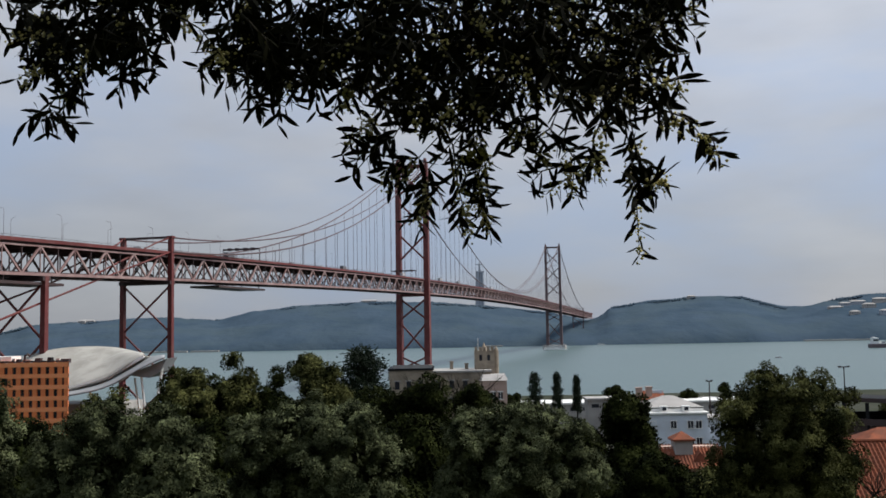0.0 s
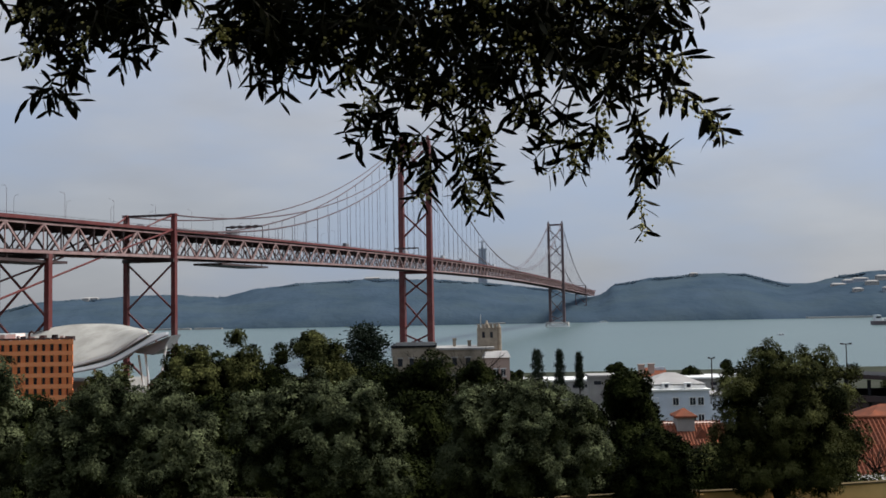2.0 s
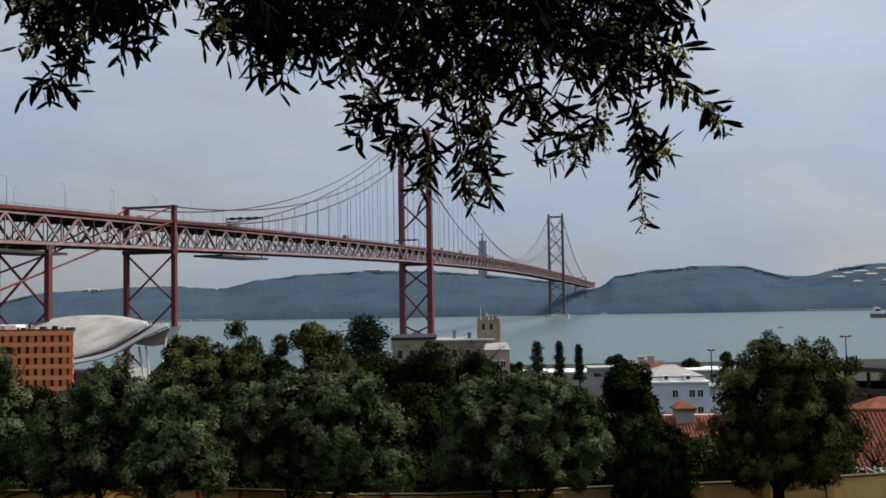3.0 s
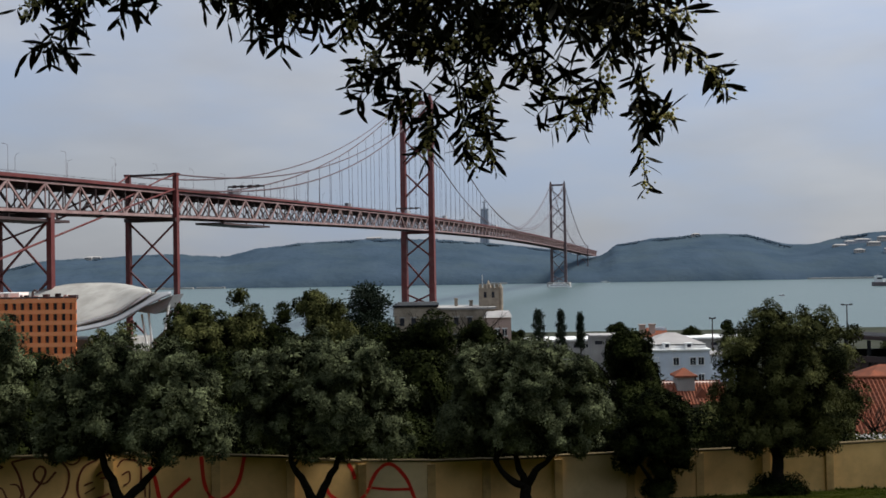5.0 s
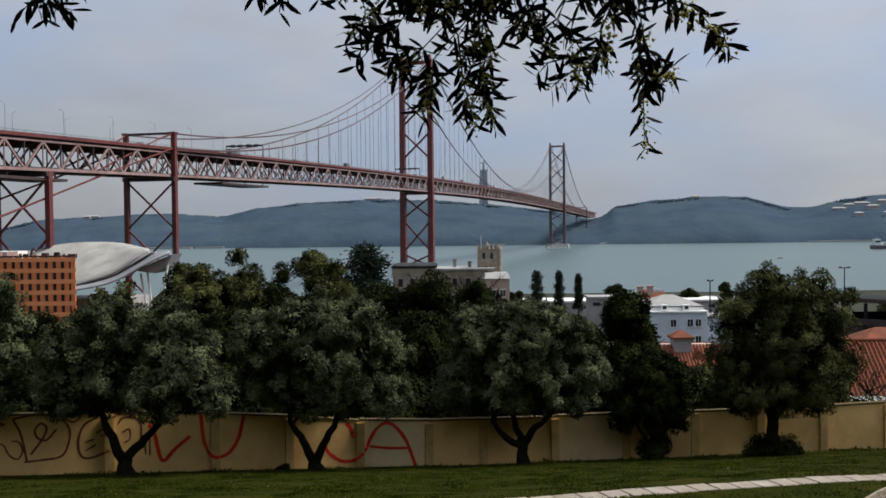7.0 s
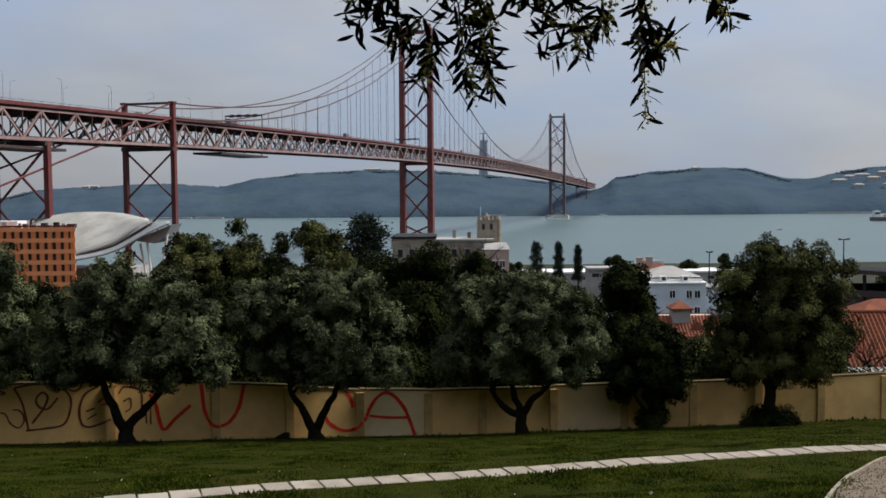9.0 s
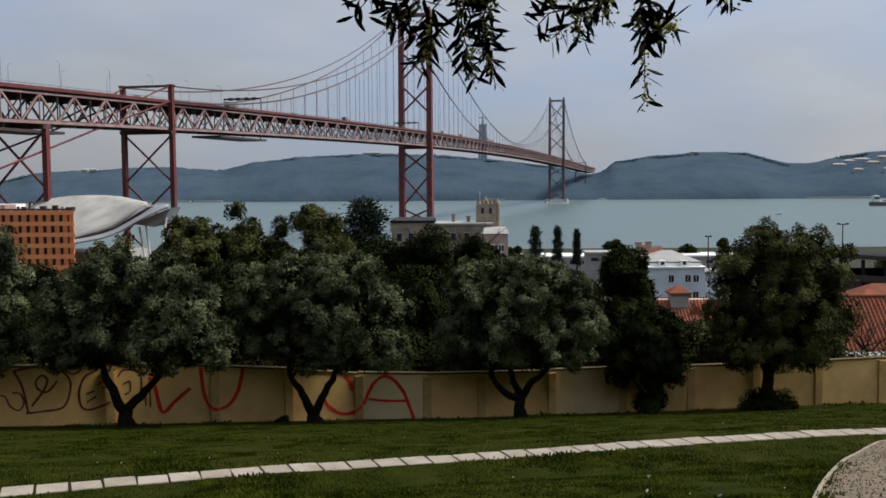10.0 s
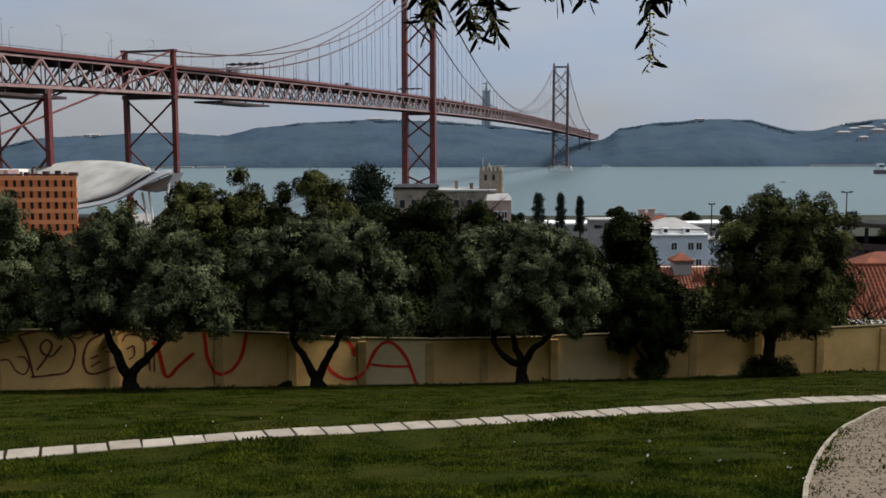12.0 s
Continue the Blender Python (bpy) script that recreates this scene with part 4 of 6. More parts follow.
OL = "olive trees before the wall"
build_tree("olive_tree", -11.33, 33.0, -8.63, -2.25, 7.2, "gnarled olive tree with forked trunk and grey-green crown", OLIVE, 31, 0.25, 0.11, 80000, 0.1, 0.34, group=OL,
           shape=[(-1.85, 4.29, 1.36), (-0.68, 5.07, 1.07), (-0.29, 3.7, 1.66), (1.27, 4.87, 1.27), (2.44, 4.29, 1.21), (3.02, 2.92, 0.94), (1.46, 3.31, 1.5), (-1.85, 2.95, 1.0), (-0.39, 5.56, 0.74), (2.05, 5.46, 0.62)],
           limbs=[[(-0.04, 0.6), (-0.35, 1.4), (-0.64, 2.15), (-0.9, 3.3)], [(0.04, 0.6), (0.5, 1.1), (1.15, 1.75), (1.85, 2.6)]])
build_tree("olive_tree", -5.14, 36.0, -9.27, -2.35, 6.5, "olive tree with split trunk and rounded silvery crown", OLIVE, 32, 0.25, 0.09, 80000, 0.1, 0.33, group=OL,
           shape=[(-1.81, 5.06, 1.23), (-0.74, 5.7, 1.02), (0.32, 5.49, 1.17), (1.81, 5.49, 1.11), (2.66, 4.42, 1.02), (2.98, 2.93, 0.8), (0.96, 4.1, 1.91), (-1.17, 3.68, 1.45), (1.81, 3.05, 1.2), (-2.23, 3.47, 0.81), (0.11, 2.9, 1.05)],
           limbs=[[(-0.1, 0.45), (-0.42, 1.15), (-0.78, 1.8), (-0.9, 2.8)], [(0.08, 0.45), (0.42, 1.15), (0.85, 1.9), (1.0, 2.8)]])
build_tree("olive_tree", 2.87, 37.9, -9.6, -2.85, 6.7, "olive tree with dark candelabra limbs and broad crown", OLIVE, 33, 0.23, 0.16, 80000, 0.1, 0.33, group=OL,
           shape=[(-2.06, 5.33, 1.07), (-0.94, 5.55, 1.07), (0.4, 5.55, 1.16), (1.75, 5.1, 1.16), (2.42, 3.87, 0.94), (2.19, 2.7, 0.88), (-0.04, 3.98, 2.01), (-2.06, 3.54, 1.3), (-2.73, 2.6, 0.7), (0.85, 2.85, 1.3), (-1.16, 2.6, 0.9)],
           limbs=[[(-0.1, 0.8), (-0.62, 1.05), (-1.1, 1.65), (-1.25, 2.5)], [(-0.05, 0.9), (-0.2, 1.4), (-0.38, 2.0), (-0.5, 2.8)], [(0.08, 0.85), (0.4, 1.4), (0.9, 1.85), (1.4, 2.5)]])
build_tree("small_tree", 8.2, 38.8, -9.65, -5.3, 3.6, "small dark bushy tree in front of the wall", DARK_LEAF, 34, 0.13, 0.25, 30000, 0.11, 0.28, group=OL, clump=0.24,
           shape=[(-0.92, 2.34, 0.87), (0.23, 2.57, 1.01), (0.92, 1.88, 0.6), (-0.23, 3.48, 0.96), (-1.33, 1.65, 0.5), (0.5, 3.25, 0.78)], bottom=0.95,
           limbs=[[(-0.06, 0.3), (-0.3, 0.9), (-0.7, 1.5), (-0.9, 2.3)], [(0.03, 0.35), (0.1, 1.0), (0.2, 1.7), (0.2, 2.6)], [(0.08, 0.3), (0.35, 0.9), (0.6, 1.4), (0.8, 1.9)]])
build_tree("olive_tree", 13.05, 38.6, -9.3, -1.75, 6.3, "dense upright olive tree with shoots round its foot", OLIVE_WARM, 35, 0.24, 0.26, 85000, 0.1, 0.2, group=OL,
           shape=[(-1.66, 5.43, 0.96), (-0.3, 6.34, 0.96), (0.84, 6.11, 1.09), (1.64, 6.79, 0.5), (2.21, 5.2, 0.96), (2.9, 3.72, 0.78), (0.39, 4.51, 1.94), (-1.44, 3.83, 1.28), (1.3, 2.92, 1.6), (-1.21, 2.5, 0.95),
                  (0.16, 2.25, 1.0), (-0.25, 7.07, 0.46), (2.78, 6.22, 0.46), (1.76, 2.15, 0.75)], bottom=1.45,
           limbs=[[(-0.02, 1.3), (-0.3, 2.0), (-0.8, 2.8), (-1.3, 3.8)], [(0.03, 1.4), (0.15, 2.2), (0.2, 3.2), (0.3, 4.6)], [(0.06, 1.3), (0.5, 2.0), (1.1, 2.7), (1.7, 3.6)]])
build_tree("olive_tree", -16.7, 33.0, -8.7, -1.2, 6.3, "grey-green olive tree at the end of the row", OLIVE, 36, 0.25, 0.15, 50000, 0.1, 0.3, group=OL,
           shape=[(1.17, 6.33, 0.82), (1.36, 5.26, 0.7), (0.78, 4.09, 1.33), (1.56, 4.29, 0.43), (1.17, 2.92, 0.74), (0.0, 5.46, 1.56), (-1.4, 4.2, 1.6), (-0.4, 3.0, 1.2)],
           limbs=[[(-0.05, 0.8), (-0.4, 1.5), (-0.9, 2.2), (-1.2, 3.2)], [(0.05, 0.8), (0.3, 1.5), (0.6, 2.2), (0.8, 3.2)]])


def build_bush(x, y, base, w, h, mat, label, seed, count=5000, leaf=0.1):
    b = thing("bush", x, y, base, label, "bush")
    part("stems", Shape().tube([(0, 0, -0.1), (0.02, 0, h * 0.5)], [0.05, 0.02], 6), BARK, b)
    part("foliage", crown_mesh("foliage", *ball_lobes((0, 0, h * 0.4), w / 2, w / 2.2, h * 0.58, 16, 0.7, seed), count, leaf, mat, seed, clump=0.08 * w + 0.05, slim=0.5), mat, b)


build_bush(13.0, 38.3, -9.75, 2.3, 1.15, DARK_LEAF, "shoots and suckers round the olive's foot", 61)
build_bush(8.25, 38.6, -9.75, 1.35, 1.9, DARK_LEAF, "dark leafy suckers round a small tree's foot", 62)

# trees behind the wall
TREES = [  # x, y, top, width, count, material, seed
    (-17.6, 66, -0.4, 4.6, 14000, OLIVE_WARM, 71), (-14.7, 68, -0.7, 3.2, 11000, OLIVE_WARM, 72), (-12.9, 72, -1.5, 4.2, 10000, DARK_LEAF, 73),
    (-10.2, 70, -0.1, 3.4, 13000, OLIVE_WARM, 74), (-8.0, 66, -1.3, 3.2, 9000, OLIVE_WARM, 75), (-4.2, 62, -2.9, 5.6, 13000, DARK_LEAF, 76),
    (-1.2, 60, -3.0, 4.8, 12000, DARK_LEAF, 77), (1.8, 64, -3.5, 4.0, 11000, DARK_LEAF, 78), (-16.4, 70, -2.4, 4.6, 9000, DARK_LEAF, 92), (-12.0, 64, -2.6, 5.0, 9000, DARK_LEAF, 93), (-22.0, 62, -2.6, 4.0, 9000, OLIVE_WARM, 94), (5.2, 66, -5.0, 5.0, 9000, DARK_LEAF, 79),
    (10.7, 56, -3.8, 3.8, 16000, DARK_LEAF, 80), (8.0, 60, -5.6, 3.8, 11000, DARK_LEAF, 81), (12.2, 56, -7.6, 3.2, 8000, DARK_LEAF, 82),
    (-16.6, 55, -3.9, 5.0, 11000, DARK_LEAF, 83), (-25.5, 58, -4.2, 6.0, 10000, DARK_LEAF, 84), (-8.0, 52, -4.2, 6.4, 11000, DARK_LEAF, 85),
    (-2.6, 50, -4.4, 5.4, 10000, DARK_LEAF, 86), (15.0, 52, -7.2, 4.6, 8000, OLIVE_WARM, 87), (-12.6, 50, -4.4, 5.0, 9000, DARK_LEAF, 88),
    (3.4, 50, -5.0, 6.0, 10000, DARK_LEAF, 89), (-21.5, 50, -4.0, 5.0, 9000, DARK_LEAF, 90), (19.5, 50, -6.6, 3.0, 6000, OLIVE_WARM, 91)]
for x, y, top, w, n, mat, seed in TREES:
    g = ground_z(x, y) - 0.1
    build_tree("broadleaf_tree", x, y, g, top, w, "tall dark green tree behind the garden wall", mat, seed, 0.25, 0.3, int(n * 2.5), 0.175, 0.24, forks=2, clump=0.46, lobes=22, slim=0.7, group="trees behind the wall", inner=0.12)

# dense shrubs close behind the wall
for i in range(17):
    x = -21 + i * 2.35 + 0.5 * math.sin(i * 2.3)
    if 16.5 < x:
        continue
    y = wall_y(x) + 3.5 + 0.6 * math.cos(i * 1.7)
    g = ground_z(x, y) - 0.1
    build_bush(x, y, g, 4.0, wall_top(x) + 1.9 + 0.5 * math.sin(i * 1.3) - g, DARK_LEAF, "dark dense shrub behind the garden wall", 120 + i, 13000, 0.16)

for i in range(4):
    x = 17.2 + i * 2.1
    y = wall_y(x) + 3.4 + 0.6 * math.cos(i * 2.0)
    g = ground_z(x, y) - 0.1
    build_bush(x, y, g, 2.8, wall_top(x) + (0.5, 0.1, 0.25, 0.0)[i] - g, OLIVE_WARM if i % 2 else DARK_LEAF, "low scrub behind the garden wall", 160 + i, 4000, 0.14)


# ---- lower town ----
def build_pine(x, y, top, w, seed, n=6000, h=None, name="pine_tree"):
    g = ground_z(x, y) - 0.1
    tree = thing(name, x, y, g, "dark pine tree standing among the town roofs", "tree", "town pines")
    hh = top - g
    part("trunk", Shape().tube([(0, 0, -0.2), (0.1, 0, hh * 0.5), (0.0, 0, hh * 0.96)], [0.3, 0.22, 0.06], 8), BARK, tree)
    rng = np.random.default_rng(seed)
    where, way, size = [], [], []
    for k in range(16):
        t = k / 15
        turn = k * 2.4
        reach = w * (0.42 - 0.26 * t) * rng.uniform(0.5, 1.0)
        c = np.array((math.cos(turn) * reach, math.sin(turn) * reach, hh * (0.56 + 0.42 * t)))
        m = n // 16
        q = rng.normal(size=(m, 3)) * np.array((w * 0.1, w * 0.1, hh * 0.018))
        where.append(c + q)
        way.append(q + rng.normal(size=(m, 3)) * 0.4)
        size.append(np.full(m, 0.42))
    part("crown", leaf_mesh("crown", np.vstack(where), np.vstack(way), np.concatenate(size), PINE, 0.5, seed=seed), PINE, tree)


for x, top, w, s in ((27.6, -15.2, 4.6, 1), (34.6, -15.3, 3.6, 2), (40.6, -16.2, 3.0, 3)):
    build_pine(x, 300, top, w, s)
build_pine(-12.0, 140, -3.3, 8.2, 5, 14000)
for x, y, top, w, s in ((69.6, 400, -25.4, 8.4, 101), (100.3, 400, -27.0, 8.6, 102), (115.1, 400, -25.4, 6.6, 103), (20.5, 330, -22.5, 7, 104), (25, 340, -23.5, 6, 105), (133, 290, -23.6, 8, 106), (170, 330, -28, 10, 107), (52, 300, -28.5, 8, 108), (-38, 200, -12.5, 9, 109), (38, 165, -23.5, 6, 110)):
    build_tree("round_tree", x, y, ground_z(x, y) - 0.1, top, w, "round dark tree between the town roofs", DARK_LEAF if s != 106 else OLIVE_WARM, s, 0.25, 0.4, 9000, 0.4, 0.3, forks=2, clump=0.6, slim=0.7, group="town trees")


def build_bare_tree(x, y, top, spread, seed, r=0.16):
    g = ground_z(x, y) - 0.1
    tree = thing("bare_tree", x, y, g, "leafless grey tree with thin twigs", "tree", "bare trees")
    rng = random.Random(seed)
    h = top - g
    part("trunk", Shape().tube([(0, 0, -0.2), (0.1, 0, h * 0.4), (0.0, 0, h * 0.62)], [r * 1.4, r, r * 0.7], 8), BARK, tree)

    def limb(p, d, length, rad, depth, parent):
        q = p + d * length
        mid = p.lerp(q, 0.5) + Vector((rng.uniform(-1, 1), rng.uniform(-1, 1), rng.uniform(-0.2, 0.6))) * length * 0.1
        sh.tube([p, mid, q], [rad, rad * 0.75, rad * 0.5], 5)
        if depth:
            for k in range(3):
                nd = (d + Vector((rng.uniform(-1, 1), rng.uniform(-1, 1), rng.uniform(-0.3, 0.7))) * 0.75).normalized()
                limb(mid.lerp(q, 0.4 + 0.3 * k), nd, length * 0.62, rad * 0.5, depth - 1, parent)

    for k in range(6):
        sh = Shape()
        a = 2 * math.pi * k / 6 + rng.uniform(-0.3, 0.3)
        limb(Vector((0, 0, h * rng.uniform(0.4, 0.62))), Vector((math.cos(a) * 0.8, math.sin(a) * 0.8, 0.7)).normalized(), spread * 0.5, r * 0.5, 2, tree)
        part("branch", sh, BARK, tree)


for x, y, top, sp, s in ((-1.5, 232, -8.0, 13, 1), (4.5, 228, -7.6, 13, 2), (8.5, 226, -9.5, 11, 3), (24.2, 58, -8.7, 3.6, 4), (26.6, 60, -9.2, 3.4, 5)):
    build_bare_tree(x, y, top, sp, s, 0.45 if y > 100 else 0.12)


def window_at(parent, x, y, z, w, h, frame_mat=WHITE_TRIM, label=""):
    """A recess frame with a dark pane, its face towards -y."""
    win = part("window", Shape().box(x, y - 0.02, z - 0.08, w + 0.24, 0.18, 0.08).box(x, y - 0.01, z + h, w + 0.2, 0.12, 0.1)
               .box(x - w / 2 - 0.05, y - 0.01, z, 0.1, 0.12, h).box(x + w / 2 + 0.05, y - 0.01, z, 0.1, 0.12, h).box(x, y - 0.005, z, 0.06, 0.07, h), frame_mat, parent, label)
    part("pane", Shape().box(x, y - 0.002, z, w, 0.03, h), DARK_GLASS, win)


def hip_roof(x0, x1, y0, y1, z, h, over=0.5):
    x0, x1, y0, y1 = x0 - over, x1 + over, y0 - over, y1 + over
    r = min(x1 - x0, y1 - y0) / 2
    if x1 - x0 > y1 - y0:
        a, b = (x0 + r, (y0 + y1) / 2, z + h), (x1 - r, (y0 + y1) / 2, z + h)
        f = [(0, 1, 5, 4), (2, 3, 4, 5), (1, 2, 5), (3, 0, 4)]
    else:
        a, b = ((x0 + x1) / 2, y0 + r, z + h), ((x0 + x1) / 2, y1 - r, z + h)
        f = [(1, 2, 5, 4), (3, 0, 4, 5), (0, 1, 4), (2, 3, 5)]
    pts = [(x0, y0, z), (x1, y0, z), (x1, y1, z), (x0, y1, z), a, b]
    return Shape().add(pts + [(p[0], p[1], z - 0.25) for p in pts[:4]], f + [(9, 8, 7, 6)] + [(i, (i + 1) % 4, (i + 1) % 4 + 6, i + 6) for i in range(4)])


def tile_slope(p, q, up, rows=14, pitch=0.5):
    """A roof slope with rounded tile courses: p to q along the eave, up the vector to the ridge."""
    p, q, up = Vector(p), Vector(q), Vector(up)
    along_ = q - p
    n = max(4, int(along_.length / pitch)) * 4
    nrm = along_.cross(up).normalized()
    if nrm.z < 0:
        nrm = -nrm
    grid = []
    for j in range(rows * 2 + 1):
        t = j / (rows * 2)
        lift = 0.05 if j % 2 == 0 else 0.0
        grid.append([p + along_ * (i / n) + up * t + nrm * (0.09 * math.sin(i * math.pi / 2) + lift) for i in range(n + 1)])
    return Shape().sheet(grid, 0.15)


def build_orange_block():
    X1, Y0, top, floor_h, bay = -102.0, 260.0, -7.7, 3.0, 2.24
    cols, rows = 24, 10
    base = ground_z(X1, Y0) - 0.3
    b = thing("apartment_block", X1 - cols * bay / 2, Y0, base, "orange clad apartment block with a grid of narrow windows", "building")
    o = (X1 - cols * bay / 2, Y0, base)
    x0 = X1 - cols * bay
    plan = [(x0 + 0.1, Y0 + 0.6, base), (X1 - 0.1, Y0 + 0.6, base), (X1 - 6.6, Y0 + 16.6, base), (x0 - 6.4, Y0 + 16.6, base)]
    part("core", at_base(Shape().prism(plan, (0, 0, top - base - 0.4)), o), ORANGE, b)
    for c in range(cols + 1):
        w = 1.2 if 0 < c < cols else 1.1
        part("pier", at_base(Shape().box(X1 - c * bay - (0 if 0 < c < cols else (0.5 if c == 0 else -0.5)), Y0 + 0.3, base, w, 0.6, top - base), o), ORANGE, b)
    for r in range(rows + 1):
        z = top - 1.2 - r * floor_h
        part("floor_band", at_base(Shape().box((x0 + X1) / 2, Y0 + 0.28, z - 0.15, X1 - x0 + 0.1, 0.66, 1.15), o), ORANGE_TRIM, b)
        if r < rows:
            for c in range(cols):
                x = X1 - (c + 0.5) * bay
                part("pane", at_base(Shape().box(x, Y0 + 0.5, z - 2.0, 1.06, 0.06, 1.86), o), DARK_GLASS, b)
    part("parapet", at_base(Shape().box((x0 + X1) / 2, Y0 + 0.3, top - 0.05, X1 - x0 + 0.3, 0.7, 0.4), o), DARK_STEEL, b)
    rng = random.Random(8)
    for i in range(12):
        x = X1 - 2 - i * 2.6
        k = i % 3
        part("roof_unit", at_base(Shape().box(x, Y0 + 3 + rng.random() * 3, top - 0.45, rng.uniform(0.8, 2.2), 1.6, rng.uniform(1.0, 1.8)), o), (DARK_STEEL, CONCRETE, DARK_ROOF)[k], b)
    part("roof_vent", at_base(Shape().tube([(X1 - 13, Y0 + 3, top), (X1 - 13, Y0 + 3, top + 1.6), (X1 - 12.3, Y0 + 3, top + 2.2), (X1 - 11.6, Y0 + 3, top + 1.6)], 0.3, 8), o), DARK_STEEL, b)
    part("roof_house", at_base(Shape().box(x0 + 25, Y0 + 6, top - 0.4, 24, 6, 1.9), o), WHITE_TRIM, b)


build_orange_block()


def build_shell_roof():
    base = (-115.0, 330.0, ground_z(-115, 330))
    t = thing("curved_hall_roof", *base, "large curved white shell roof on slanted struts", "building")

    def loft(a, b, belly, n=24, m=10):
        a, b = smooth_line(a, 3.0), smooth_line(b, 3.0)
        grid = []
        for i in range(n + 1):
            p, q = [c[min(int(i / n * (len(c) - 1)), len(c) - 2)].lerp(c[min(int(i / n * (len(c) - 1)), len(c) - 2) + 1], i / n * (len(c) - 1) - min(int(i / n * (len(c) - 1)), len(c) - 2)) for c in (a, b)]
            grid.append([p.lerp(q, j / m) + Vector((0, 0, belly * math.sin(math.pi * j / m))) for j in range(m + 1)])
        return grid

    up = loft([(-165, 352, -11.5), (-145.1, 350, -6.2), (-131.6, 350, -5.0), (-119.2, 350, -5.6), (-110.5, 350, -7.7)],
              [(-150, 320, -22), (-128.5, 320, -19.2), (-112.2, 320, -14.7), (-105.4, 320, -10.4), (-100.5, 321, -7.6)], 0.35)
    part("upper_shell", at_base(Shape().sheet(up, 0.5), base), SHELL, t, smooth=True)
    lo = loft([(-150, 333, -22), (-131.7, 333, -19.9), (-119.7, 333, -17.2), (-110.7, 333, -12.8), (-104.0, 333, -8.9), (-97.1, 333, -8.4)],
              [(-140, 312, -22.5), (-123.5, 312, -20.2), (-110.4, 312, -17.6), (-101.0, 312, -12.8), (-94.4, 312, -9.6), (-91.0, 312, -8.3)], 0.5)
    part("lower_shell", at_base(Shape().sheet(lo, 0.5), base), SHELL_UNDER, t, "grey translucent lower shell", smooth=True)
    part("soffit", at_base(Shape().prism([(-104.5, 316, -14.2), (-91.4, 316, -8.9), (-93.8, 316, -13.2), (-97.5, 316, -15.2)], (0, 12, 0)), base), SHELL_UNDER, t)
    band = loft([(-128.5, 320.2, -19.6), (-112.2, 320.2, -15.1), (-105.4, 320.2, -10.8), (-100.5, 321, -8.1)],
                [(-125, 325, -20.0), (-112, 326, -17.4), (-104, 327, -12.4), (-98.5, 328, -8.6)], 0.0)
    part("edge_band", at_base(Shape().sheet(band, 0.2), base), SHELL, t, smooth=True)
    for p, q in (((-128.5, 320.5, -19.4), (-112.2, 320.5, -15.0)), ((-112.2, 320.5, -15.0), (-100.5, 320.5, -8.2))):
        part("edge_truss", at_base(Shape().bar(p, q, 0.5, 0.9), base), WHITE_TRIM, t)
    for i in range(9):
        x = -126 + i * 2.9
        za = float(np.interp(x, [-128.5, -112.2, -105.4, -100.5], [-19.4, -15.0, -10.8, -8.2]))
        part("web", at_base(Shape().bar((x, 321, za - 0.3), (x + 1.8, 330, za - 1.6 + 1.2), 0.3), base), CONCRETE, t)
    g = base[2]
    for p, q in (((-100.6, 318, -13.5), (-97.6, 318, g)), ((-93.0, 318, -9.0), (-98.2, 318, g)), ((-104, 322, -15.5), (-99.4, 320, g)), ((-120, 325, -19), (-118, 325, g)), ((-140, 325, -20), (-140, 325, g))):
        part("strut", at_base(Shape().tube([p, q], 0.38, 8), base), WHITE_TRIM, t)
    part("hall_wall", at_base(Shape().box(-134, 338, g - 0.3, 50, 18, -24 - g), base), CONCRETE, t)


build_shell_roof()


